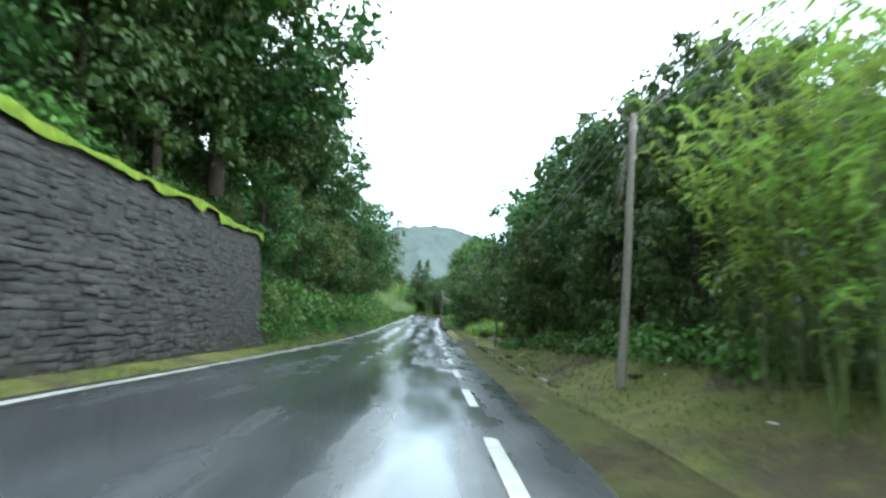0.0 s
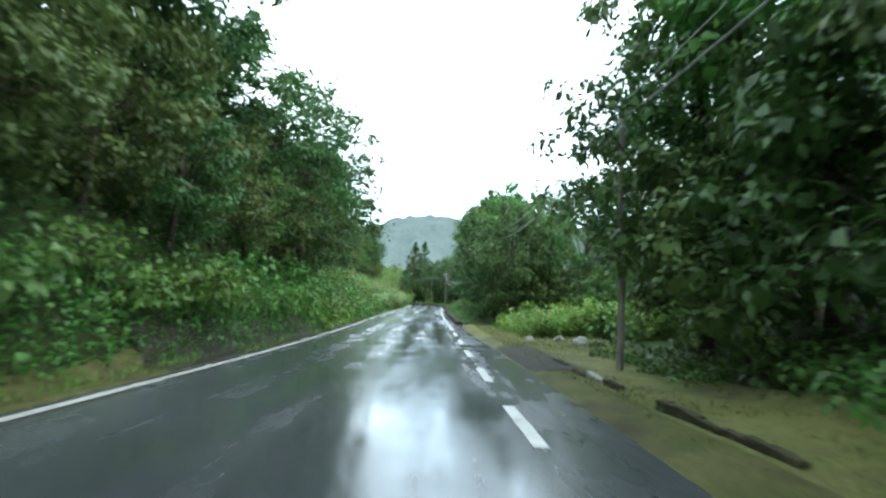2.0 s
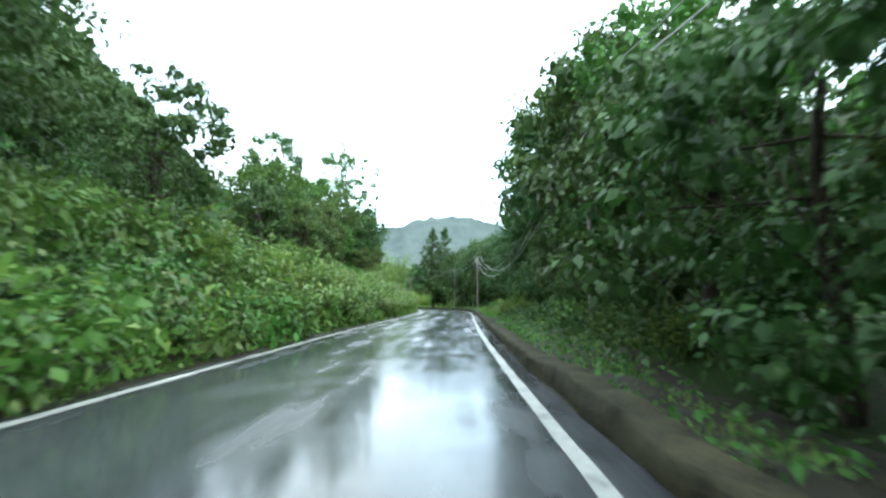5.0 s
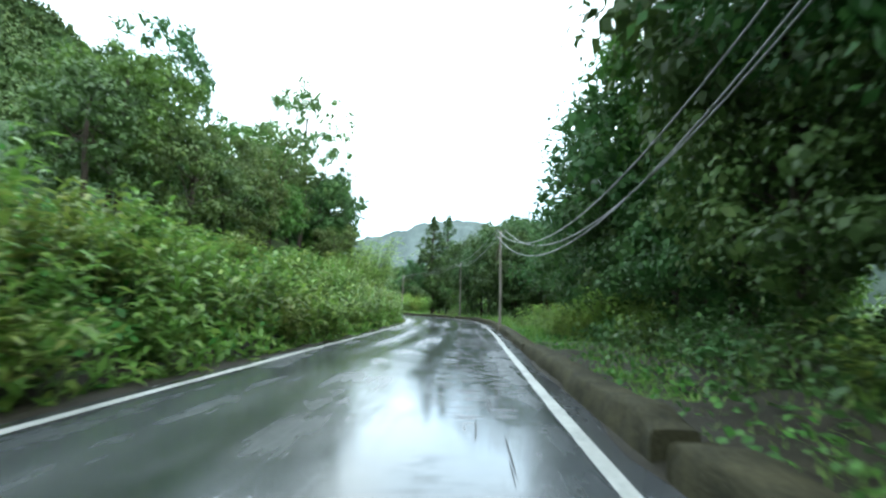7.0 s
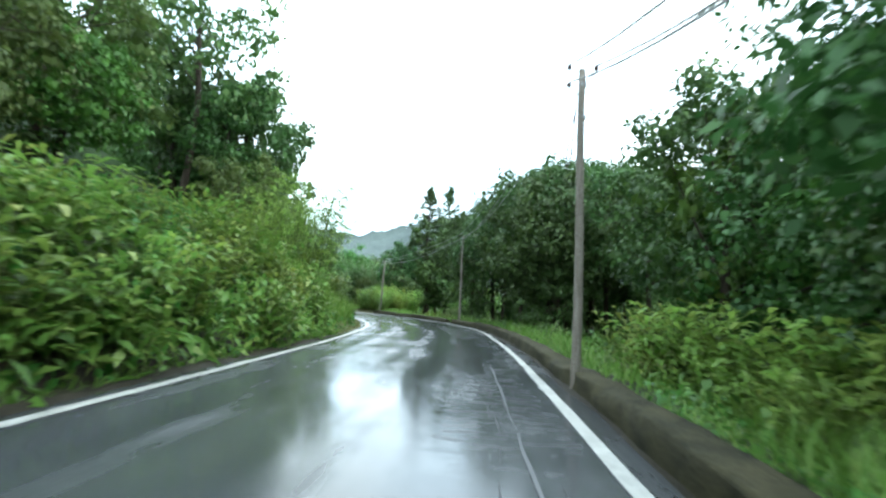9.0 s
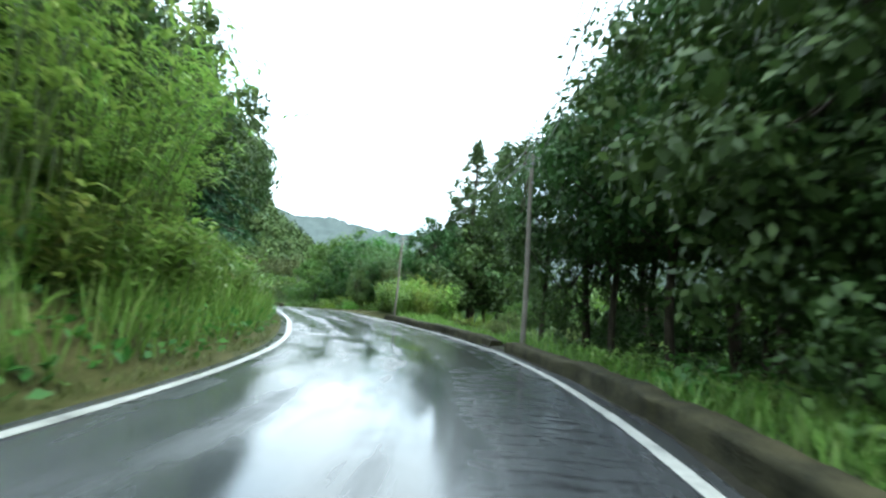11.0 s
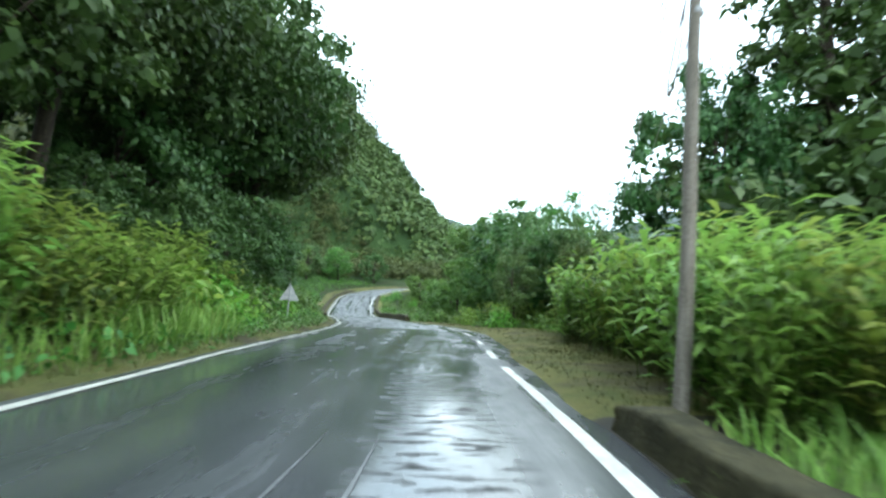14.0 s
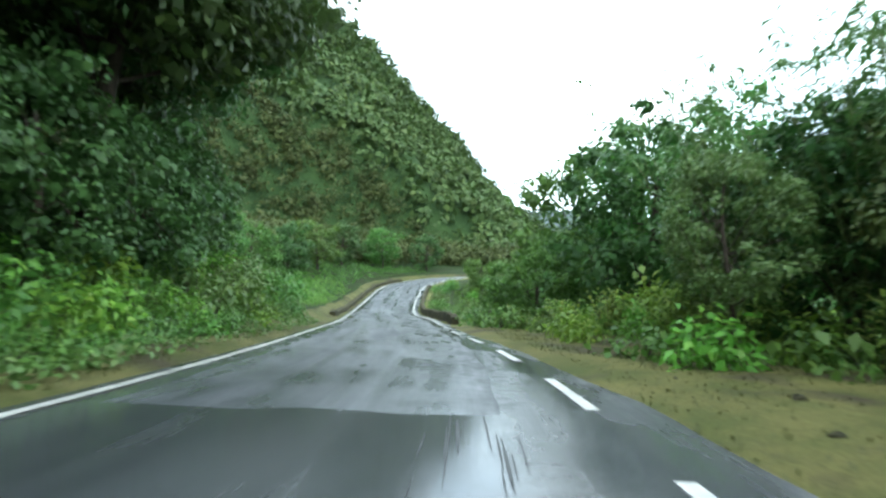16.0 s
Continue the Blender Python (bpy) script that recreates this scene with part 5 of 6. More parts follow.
# ---------------------------------------------------------------- big things along the road
retaining_wall()
parapet("parapet_bend", ((47.6, 72.3), (72.7, 83.8), (84.3, 122.3), (123.6, 141.7)), 3.41, 0.30, "low dark mossy parapet with worn gaps along the bend", thick=0.44, seed=1)
parapet("parapet_far", ((182.5, 225),), 3.55, 0.5, "low concrete parapet on the far bend", seed=2)
parapet("parapet_far_left", ((190, 232),), -3.6, 0.4, "low wall at the foot of the far bank", seed=3)
pole_line()
warning_sign()

# ---------------------------------------------------------------- trees, stretch by stretch
R = random.Random(4)
# above the wall
for s in (-1, 3, 6.5, 10, 13.2):
    put(R.choice(("near_b", "near_a", "near_b")), s, -7.0 + R.uniform(-0.4, 0.3), R.uniform(5.5, 7.5), rng=R)
for s in (0.5, 6, 10.5, 14.0):
    put(R.choice(("near_c", "near_d")), s, -7.8 + R.uniform(-0.5, 0.5), R.uniform(10.5, 12.0), R.uniform(-25, 25), 1.1)
# steep green face behind the wall's end
for s in (17.0, 19.6, 22.2, 24.8, 27.4, 30.0, 32.6, 35.2, 37.8):
    put(R.choice(("near_a", "near_b", "lush")), s, -5.2 + R.uniform(-0.3, 0.2), R.uniform(3.2, 4.4), rng=R)
for s in (18.2, 21.2, 24.2, 27.2, 30.2, 33.2, 36.2):
    put(R.choice(("lush", "near_b", "near_a")), s, -6.6 + R.uniform(-0.3, 0.3), R.uniform(4.2, 5.6), rng=R)
for s, h in ((17.2, 8.6), (20.6, 8.2), (24.0, 7.8), (27.6, 8.0), (31.2, 7.4), (34.8, 6.6)):
    put("near_c", s, -6.7 + R.uniform(-0.3, 0.3), h, R.uniform(-20, 20), 1.2)
put("near_c", 15.6, -6.3, 9.6, 0, 1.3)
plant_at("near_f", 36.6, -5.6, 8.6, 5, 1.2)
plant_at("near_f", 40.6, -5.2, 9.6, -10, 1.2)
plant_at("near_d", 44.2, -6.6, 8.4, 15, 1.0)
put("near_b", 43.0, -8.6, 7.0, 60)
plant_at("mango", 47.8, 6.6, 7.9, 40, 0.8)
for s, d, h in ((44.6, 11.6, 3.2), (47.2, 11.2, 4.2), (42.0, 13.6, 3.0), (48.0, 9.0, 4.0)):
    put("lush", s, d, h, rng=R)
put("lush", 49.8, 7.8, 5.4, 140)
put("lush", 46.5, 13.5, 4.6, 140)
for s, d, h in ((43.5, -6.4, 5.0), (46.5, -7.0, 5.4), (49.5, -7.4, 5.0)):
    put("lush", s, d, h, rng=R)
plant_at("near_f", 53.0, -7.2, 9.6, 10, 0.95)
plant_at("near_d", 48.6, -7.6, 7.6, 40, 1.0)
put_xy("airy_c", 8.6, 47.6, 10.3, 60, 0.7)
put_xy("airy_a", 6.4, 48.6, 9.8, 60, 0.6)
put("airy_b", 55.5, -7.6, 8.2, 20, 0.9)
put("near_b", 62.0, -8.2, 5.6, 20)
for s in (24, 42):
    put("oak_a", s, -12.5 + R.uniform(-1, 1), R.uniform(8, 10), rng=R)
# trees over the leafy bank
for s, d, h, k in ((44, -9.5, 5.5, "near_a"), (48, -10, 5.5, "near_b"), (52.5, -10, 5.2, "near_a"), (56.5, -11.0, 5.5, "low_b"), (61, -13.0, 7.5, "low_b"), (66, -15.5, 5.5, "low_b"), (72, -17, 5.5, "near_b"), (79, -17.5, 5.5, "low_b"),
                   (93.3, -16.3, 9.0, "near_d"), (89.5, -15.5, 6.5, "low_b"), (94.5, -13.0, 6.5, "lush"), (98, -14.5, 6.4, "low_b"), (102, -13.5, 6.2, "near_a"), (106, -14.0, 8.0, "near_a"), (101, -14, 5.5, "low_b"), (106, -13, 5.5, "low_a"),
                   (110, -17, 9, "oak_c"), (119, -10.5, 5.0, "low_a"), (122, -14.0, 10, "oak_a"), (104, -18, 5.5, "oak_c")):
    put(k, s, d, h, rng=R)
put_xy("airy_a", -17.0, 114.2, 16.5, 30, 0.85)
put_xy("pine_a", -19.4, 130.2, 16.6 - float(ground_at(-19.4, 130.2)), 10, 1.35)
put_xy("near_c", -18.4, 128.4, 13.0 - float(ground_at(-18.4, 128.4)), 0, 0.9)
put_xy("airy_b", -20.0, 97.4, 12.6, 70, 0.8)
put_xy("mango", -21.0, 94.5, 9.0, 20, 0.85)
# dark trees above the grass bank of the bend
for s, d, h, k in ((114.5, -9.5, 4.6, "lush"), (119, -11.5, 9.0, "near_c"), (123, -10.8, 10.6, "near_c"), (127, -10.8, 10.4, "near_c"), (130.5, -10.4, 8.0, "low_b"), (134, -11.0, 9.0, "near_c"), (139, -11.0, 10.5, "near_c"), (143, -10.8, 11.0, "low_b"),
                   (148, -9.5, 12.0, "near_c"), (152, -10.5, 13.5, "vine"), (158.5, -10.2, 14.5, "vine"), (165, -9.6, 15.5, "vine"), (171.5, -8.6, 16.0, "vine"), (176, -10.5, 14.5, "vine"), (168, -15, 17, "oak_a"), (158, -17, 16, "oak_a"),
                   (146, -16, 14, "oak_a"), (137, -16, 13, "oak_a"), (182, -13, 7.0, "lush"), (188, -12, 5.5, "low_a"), (195, -13, 6.0, "low_a"), (203, -12, 5.5, "low_a"), (211, -11, 6, "low_b"), (219, -10, 6.5, "low_a"), (227, -10, 7, "low_b"), (235, -10, 7, "low_a"), (242, -9, 7, "low_b")):
    put(k, s, d, h, R.uniform(-40, 40) if k in ("near_c", "vine") else None, rng=R)

for s in np.arange(139.5, 157.5, 1.4):
    put("ginger_c" if s < 150 else "shrub_c", s, (-5.4 if s < 150 else -6.2) + R.uniform(-0.3, 0.3), R.uniform(1.7, 2.3), rng=R)
    put("ginger_c", s + 0.6, -6.8 + R.uniform(-0.3, 0.3), R.uniform(1.8, 2.4), rng=R)
# dark-leaved filler trees, added to stand in for the shaded recess under the vines
for s, d, h in ((151, -8.6, 3.6), (155, -8.0, 4.2), (159.5, -8.2, 5.0), (163.5, -8.4, 5.4), (167.5, -8.2, 5.6), (171, -7.6, 5.4), (174.5, -8.4, 5.6), (178.5, -9.0, 5.6), (156.5, -11, 7.5), (162, -12, 8), (169, -12, 8)):
    put("low_b", s, d, h, rng=R)

# right: dense dark wood of the first stretch
for s in (12.5, 15.2, 18.5, 21.5, 24.5, 27.8):
    put(R.choice(("near_a", "low_b", "lush")), s, 8.6 + R.uniform(-0.5, 0.5), R.uniform(5, 6.5), rng=R)
for s in (15, 19, 23, 28.5):
    put(R.choice(("near_d", "oak_c", "near_d")), s, 10.8 + R.uniform(-0.8, 0.8), R.uniform(9, 11.0) * 0.86, rng=R)
for s, d, h in ((-2.4, 6.6, 4.6), (-0.8, 6.9, 4.8), (0.7, 7.4, 5.0), (2.0, 8.2, 5.2), (-1.6, 8.6, 5.6), (1.4, 9.6, 5.8)):
    plant_at("bamboo", s, d, h, R.uniform(0, 360))
for s, d, h in ((5.0, 9.8, 7.6), (8.4, 9.6, 7.9), (11.6, 9.4, 8.2), (14.6, 9.2, 8.6)):
    plant_at("near_c", s, d, h, R.uniform(150, 210), 1.05)
for s, d, h in ((4.6, 8.0, 4.6), (7.2, 7.9, 5.0), (9.8, 8.0, 5.2)):
    plant_at("near_b", s, d, h, R.uniform(0, 360), 0.8)
put("near_f", 31.2, 9.4, 10.0, 200)
put("near_d", 27.2, 9.6, 9.2, 170, 1.0)
put("airy_c", 29.6, 8.5, 10.2, 210, 1.0)
plant_at("near_f", 92.6, 8.4, 11.4, 190, 1.1)
plant_at("near_f", 93.8, 9.4, 11.0, 170, 0.85)
plant_at("near_c", 90.6, 11.6, 12.4, 120, 1.0)
put("near_f", 90.0, 8.6, 10.6, 180, 1.1)
put("near_f", 93.8, 9.6, 9.6, 160, 1.0)
put("near_d", 23.6, 9.8, 8.8, 180)
put("near_c", 12.5, 11.5, 8.6, 150)
for s, d, h in ((6.4, 7.2, 1.0), (8.6, 7.3, 1.1), (10.4, 7.4, 1.1), (12.0, 7.4, 1.0)):
    put("shrub_b", s, d, h, rng=R)
put("airy_b", 33.0, 10.5, 8.5, 120)
put("low_a", 34.5, 12.5, 4.5)
# the opening and the round dark tree
for s, d, h, k in ((52.5, 6.4, 5.8, "near_b"), (56, 6.8, 6.8, "low_b"), (52, 15.0, 11.5, "airy_a"), (48, 14.5, 6.5, "lush"), (43.5, 16.5, 5.0, "lush"), (39.5, 17.5, 5.0, "low_a"), (41, 24, 7, "oak_c"), (35, 20, 6, "low_a"), (59.5, 6.9, 7.6, "low_b")):
    put(k, s, d, h, rng=R)
# dense wood before the pole at the parapet
for s, h, k in ((62.5, 10.0, "near_d"), (66, 11.2, "near_c"), (69.5, 11.4, "near_d"), (73, 11.6, "near_c"), (76.5, 11.4, "tall_d"), (80, 11.4, "near_c"), (83.5, 10.8, "near_d"), (87, 10.4, "near_c"), (90.5, 9.6, "tall_d")):
    put(k, s, 9.7 + R.uniform(-0.4, 0.4), h * 1.12, R.uniform(140, 220))
for s, d, h, k in ((64, 8.4, 5.5, "near_b"), (67.8, 8.5, 6.0, "near_a"), (71.5, 8.4, 5.8, "near_b"), (75, 8.5, 5.4, "near_b"), (78.5, 8.4, 5.8, "near_a"), (82, 8.6, 5.6, "near_b"), (85.4, 8.1, 5.4, "near_b"), (89, 9.0, 6.0, "near_b"),
                   (93.5, 11.0, 9.0, "airy_c"), (98, 12.0, 8.2, "airy_c"), (97.5, 9.4, 7.2, "airy_c"), (101, 11.0, 7.6, "near_d"), (104.5, 12.0, 8.2, "near_d"), (108, 12.0, 8.6, "near_c"), (102, 13.5, 8.8, "oak_c"), (70, 12.5, 12, "oak_a"), (79, 13, 11.5, "oak_b"), (88, 13.5, 10, "oak_a"), (96, 16, 9.0, "low_a"), (106, 16, 9, "oak_a")):
    put(k, s, d, h, rng=R)
put("near_c", 86.5, 13.0, 12.0, 120)
put("near_c", 75.0, 13.0, 13.0, 60)
put("near_d", 94.0, 14.5, 11.0, 250)
put("airy_c", 104.0, 8.8, 10.2, 30)
put("airy_c", 100.5, 10.2, 9.8, 110)
put("near_d", 105.0, 10.6, 11.0, 110)
put("near_c", 106.0, 12.6, 12.4, 310)
# bright ginger behind the parapet at the pole
for s, d, h, turn in ((100.8, 5.6, 1.9, 20), (101.6, 6.6, 2.3, 140), (99.2, 6.4, 2.1, 260), (103.2, 5.9, 1.9, 75), (98.0, 7.3, 2.3, 200), (96.6, 6.5, 2.0, 310), (104.4, 7.2, 2.3, 170), (95.2, 7.2, 2.2, 45)):
    put("ginger_c", s, d, h, turn)
# trees outside the bend
for s, d, h, k in ((114, 6.6, 8.8, "mango"), (111.5, 10.5, 10.0, "tall_d"), (115.5, 10.6, 11.0, "tall_d"), (117.8, 8.4, 10.8, "tall_d"), (121.0, 8.0, 10.8, "tall_d"), (124.5, 8.6, 10.8, "tall_d"), (122.5, 12.0, 11.5, "tall_d"), (119, 13.0, 11.5, "tall_d"), (127.0, 12.0, 10.5, "airy_c"), (113, 6.6, 4.2, "near_b"), (116, 12.0, 4.5, "low_b"), (119.5, 10.8, 4.0, "low_b"), (123, 10.5, 4.2, "low_b"), (126.5, 10.2, 3.8, "low_b"), (129, 13.0, 4.5, "low_b"), (121, 14, 5.0, "low_b"), (114, 14.5, 10, "oak_a"), (131, 22, 7, "low_a"), (137, 24, 6, "low_a"), (126, 26, 8, "low_a")):
    put(k, s, d, h, rng=R)
plant_at("tall_d", 129.6, 8.4, 11.4, 30, 0.8)
plant_at("airy_c", 127.0, 9.0, 10.4, 200, 0.8)
put("tall_d", 116.2, 8.4, 11.2, 130, 1.15)
put("tall_d", 119.3, 9.6, 11.6, 250, 1.15)
put("near_c", 117.6, 11.0, 11.0, 180, 1.1)
plant_at("tall_d", 121.6, 10.4, 12.8, 170, 1.1)
plant_at("tall_d", 125.4, 11.0, 12.4, 150, 1.1)
for s, d, h, k in ((129.5, 9.5, 3.0, "lush"), (132.0, 10.5, 3.4, "lush"), (134.5, 9.6, 3.0, "lush"), (136.5, 11.5, 4.0, "lush"), (139.0, 10.8, 3.6, "lush"), (133.5, 14.5, 4.6, "low_a"), (138.0, 15.5, 4.8, "lush"), (142.0, 13.0, 4.4, "lush"), (130.5, 16.5, 5.0, "lush"), (126.5, 13.5, 4.2, "low_a"), (145.5, 15.5, 5.0, "low_a"), (141.0, 19.0, 5.5, "lush"), (135.0, 20.0, 5.5, "lush")):
    plant_at(k, s, d, h * 0.55, R.uniform(0, 360))
for key, x, y, top, turn, width in (("spire_a", -7.7, 154.2, 16.7, 40, 1.22), ("spire_b", -5.1, 156.0, 17.2, 160, 1.12), ("spire_a", -2.8, 157.2, 11.6, 200, 0.9), ("spire_b", -9.9, 155.0, 9.8, 70, 1.2)):
    put_xy(key, x, y, top - float(ground_at(x, y)), turn, width)
put_xy("mango", -6.5, 156.5, 7.5, 90, 0.9)
put_xy("mango", -10.8, 152.6, 8.6, 40, 0.75)
put_xy("low_b", -3.0, 160, 7.5, 80)
# round the lay-by after the bend
for x, y, h, k in ((-18.2, 166.2, 8.4, "bamboo_dark"), (-15.6, 163.0, 6.6, "bamboo_dark"), (-16.8, 164.8, 8.2, "bamboo_dark"), (-21.6, 168.8, 8.2, "bamboo_dark"), (-19.0, 169.5, 7.6, "oak_b"), (-17.0, 164.0, 5.5, "lush"), (-19.2, 166.8, 6.0, "near_b"), (-21.2, 169.5, 6.5, "lush"), (-13.2, 165.5, 4.0, "low_b"), (-11.0, 161.5, 3.6, "low_a"), (-26.5, 178.5, 13.0, "near_c"), (-23.5, 180.5, 14.0, "near_d"),
                   (-30.5, 186.0, 15.0, "near_d"), (-34.0, 181.0, 6.0, "low_a"), (-33, 190, 9.5, "low_b"), (-39.5, 188.5, 5.5, "low_a"), (-45, 198, 6.0, "low_b"), (-41, 203, 9, "oak_a"), (-50, 209, 6.5, "low_a"), (-51, 219, 9, "oak_c"), (-56, 211, 5.0, "low_a"), (-21.3, 163.6, 4.8, "airy_a"), (-54, 226, 8, "low_b"), (-46, 228, 10, "oak_a"), (-36, 215, 10, "oak_c")):
    put_xy(k, x, y, h, R.uniform(0, 360))

# ---------------------------------------------------------------- shrubs and ginger
for s in np.arange(-6, 14.5, 1.6):
    put(R.choice(("shrub_b", "shrub_a")), s, -5.7 + R.uniform(-0.2, 0.2), R.uniform(0.7, 1.2), rng=R)
for s in np.arange(15.2, 42, 1.25):
    put(R.choice(("shrub_b", "shrub_a", "shrub_b")), s, -4.5 + R.uniform(-0.3, 0.3), R.uniform(0.8, 1.5), rng=R)
for s in np.arange(38, 63, 1.35):
    for d in (-4.0, -5.2, -6.8, -8.4, -10.0):
        if d < -7 and int(s * 3) % 2:
            continue
        put(R.choice(("shrub_a", "shrub_a", "shrub_b", "shrub_b")), s + R.uniform(-0.5, 0.5), d + R.uniform(-0.35, 0.35), R.uniform(1.1, 1.7), rng=R)
for s in np.arange(59.5, 107, 1.5):
    for d in (-4.0, -5.3, -6.9, -8.6, -10.4):
        if d < -8 and int(s * 2) % 3:
            continue
        put(R.choice(("ginger_a", "ginger_b", "ginger_b", "ginger_a", "ginger_c")), s + R.uniform(-0.5, 0.5), d + R.uniform(-0.4, 0.4), R.uniform(1.25, 1.85), rng=R)
for s in np.arange(107.5, 146, 1.7):
    for d in (-4.7, -6.3, -8.2):
        put(R.choice(("ginger_a", "ginger_b", "ginger_c")), s + R.uniform(-0.5, 0.5), d + R.uniform(-0.4, 0.4), R.uniform(1.2, 1.8), rng=R)
for s in np.arange(122, 142, 1.8):
    for d in (10.4, 12.4, 14.5):
        put(R.choice(("shrub_a", "shrub_b", "shrub_b")), s + R.uniform(-0.6, 0.6), d + R.uniform(-0.8, 0.8), R.uniform(1.0, 1.5), rng=R)
for s, d, h in ((112.0, -6.4, 4.5), (114.4, -5.9, 5.2), (116.8, -5.7, 6.0), (119.2, -6.0, 5.4), (109.5, -7.0, 3.4), (121.5, -6.6, 5.0), (124.0, -6.8, 4.4)):
    put("bamboo", s, d, h, rng=R)
for s in np.arange(146, 190, 1.9):
    for d in (-6.2, -7.9, -9.8):
        if 152.5 < s < 160 and d > -7:
            continue
        put(R.choice(("shrub_a", "shrub_c", "shrub_b")), s + R.uniform(-0.6, 0.6), d + R.uniform(-0.5, 0.5), R.uniform(1.0, 1.9), rng=R)
for s in np.arange(150, 182, 1.1):
    plant_at(R.choice(("shrub_b", "shrub_a", "shrub_c")), s, -4.75 + R.uniform(-0.3, 0.2), R.uniform(0.55, 1.0), R.uniform(0, 360))
# right
for s in np.arange(12, 33, 1.9):
    put("shrub_b", s, 7.3 + R.uniform(-0.4, 0.4), R.uniform(0.6, 1.0), rng=R)
for s in np.arange(56, 91, 1.7):
    put(R.choice(("shrub_d", "ginger_b", "shrub_d", "shrub_a")), s, 6.0 + R.uniform(-0.4, 0.5), R.uniform(0.7, 1.2), rng=R)
for s in np.arange(86.5, 99, 1.3):
    for d in (5.2, 6.6, 8.0):
        put("ginger_c", s + R.uniform(-0.4, 0.4), d + R.uniform(-0.3, 0.3), R.uniform(1.6, 2.1) - (0.6 if d < 6 else 0), rng=R)
for s in np.arange(100, 124, 2.0):
    for d in (5.0, 7.2):
        put(R.choice(("shrub_b", "ginger_b", "shrub_a")), s + R.uniform(-0.6, 0.6), d + R.uniform(-0.5, 0.5), R.uniform(0.7, 1.2), rng=R)
for s, d, h in ((141.0, 5.2, 1.9), (142.4, 5.3, 2.1), (140.4, 6.0, 2.2), (141.6, 6.2, 2.5), (142.8, 6.3, 2.6), (141.2, 7.6, 2.8), (144.0, 6.2, 2.5), (145.2, 6.3, 2.4), (146.4, 6.8, 2.4), (147.6, 6.8, 2.3), (145.4, 8.0, 2.6), (143.2, 8.0, 2.7), (148.9, 6.9, 2.4), (150.2, 7.0, 2.4), (151.5, 7.1, 2.5), (152.8, 7.4, 2.4), (154.0, 7.8, 2.3), (155.2, 8.4, 2.2), (153.8, 6.8, 2.1), (155.2, 7.0, 2.1), (156.5, 7.6, 2.3), (157.7, 8.3, 2.2), (149.5, 8.6, 2.6), (152.2, 8.9, 2.5)):
    put("ginger_c", s, d, h * (1.22 if s > 145 else 1.0), rng=R, width=0.8)
for s in np.arange(164, 232, 3.0):
    for d in (6.6 if s < 178 else 5.2, 9.0):
        put(R.choice(("shrub_b", "shrub_c", "shrub_a")), s + R.uniform(-0.7, 0.7), d + R.uniform(-0.6, 0.6), R.uniform(0.9, 1.7), rng=R)
for s in np.arange(37.5, 46, 1.25):
    for d in (6.6, 8.0, 9.6, 11.4):
        plant_at(R.choice(("ginger_b", "shrub_c", "ginger_c", "shrub_a", "ginger_c")), s + R.uniform(-0.5, 0.5) + max(0, 6.8 - d), d + R.uniform(-0.5, 0.5), R.uniform(0.9, 1.5) + 0.12 * (d - 6), R.uniform(0, 360))
for s, d, h, k in ((36.5, 12.5, 3.4, "lush"), (39.5, 13.4, 4.2, "near_d"), (43.0, 13.0, 5.2, "near_d"), (34.0, 14.0, 5.0, "near_d")):
    plant_at(k, s, d, h, R.uniform(0, 360))
for s in np.arange(38, 54, 2.2):
    put(R.choice(("shrub_a", "shrub_b")), s, 15 + R.uniform(-1, 1), R.uniform(1.3, 2.0), rng=R)


# bright undergrowth along the back of the lay-by
for x, y, h, k in ((-31.4, 174.4, 1.5, "ginger_b"), (-30.0, 173.4, 1.4, "shrub_c"), (-28.6, 172.4, 1.7, "ginger_c"), (-27.2, 171.6, 1.5, "shrub_c"), (-25.9, 170.6, 1.8, "ginger_c"), (-24.6, 169.6, 1.6, "shrub_c"), (-23.4, 168.4, 1.9, "ginger_c"), (-22.4, 167.2, 1.5, "ginger_b"),
                   (-21.0, 166.4, 1.9, "ginger_c"), (-20.0, 164.9, 1.6, "shrub_c"), (-24.4, 171.4, 3.4, "shrub_c"), (-26.6, 173.0, 2.4, "ginger_c"), (-29.2, 174.4, 2.2, "ginger_c"), (-18.6, 163.4, 1.7, "ginger_c"), (-17.4, 162.2, 1.8, "ginger_c")):
    put_xy(k, x, y, h, R.uniform(0, 360), 0.8)


def fence_post(x, y, height, lean):
    """A split wooden post with a weathered, sloping top."""
    rng = np.random.default_rng(int(abs(x) * 100))
    post = tagged(new("fence_post", None), "grey weathered wooden post standing in rough grass", "post", "wooden posts")
    post.matrix_basis = pose(x, y, float(ground_at(x, y)) - 0.1, lean, 0.6 * lean, rng.uniform(0, 90))
    bm = bmesh.new()
    bmesh.ops.create_cube(bm, size=1.0)
    for v in bm.verts:
        top = v.co.z > 0
        v.co = Vector((v.co.x * (0.13 if top else 0.15), v.co.y * (0.12 if top else 0.15), height + 0.1 + v.co.x * 0.08 if top else 0.0))
    bmesh.ops.subdivide_edges(bm, edges=[e for e in bm.edges if abs((e.verts[0].co - e.verts[1].co).z) > 0.5], cuts=4)
    bmesh.ops.bevel(bm, geom=bm.edges[:], offset=0.012, segments=1, affect="EDGES")
    for v in bm.verts:
        v.co += Vector((rng.normal(0, 0.004), rng.normal(0, 0.004), 0))
    part("shaft", bm, M_POLE, post)


fence_post(-37.4, 181.6, 1.5, 2.0)
fence_post(-38.5, 184.2, 1.5, -3.0)
fence_post(-36.2, 179.4, 1.3, 4.0)

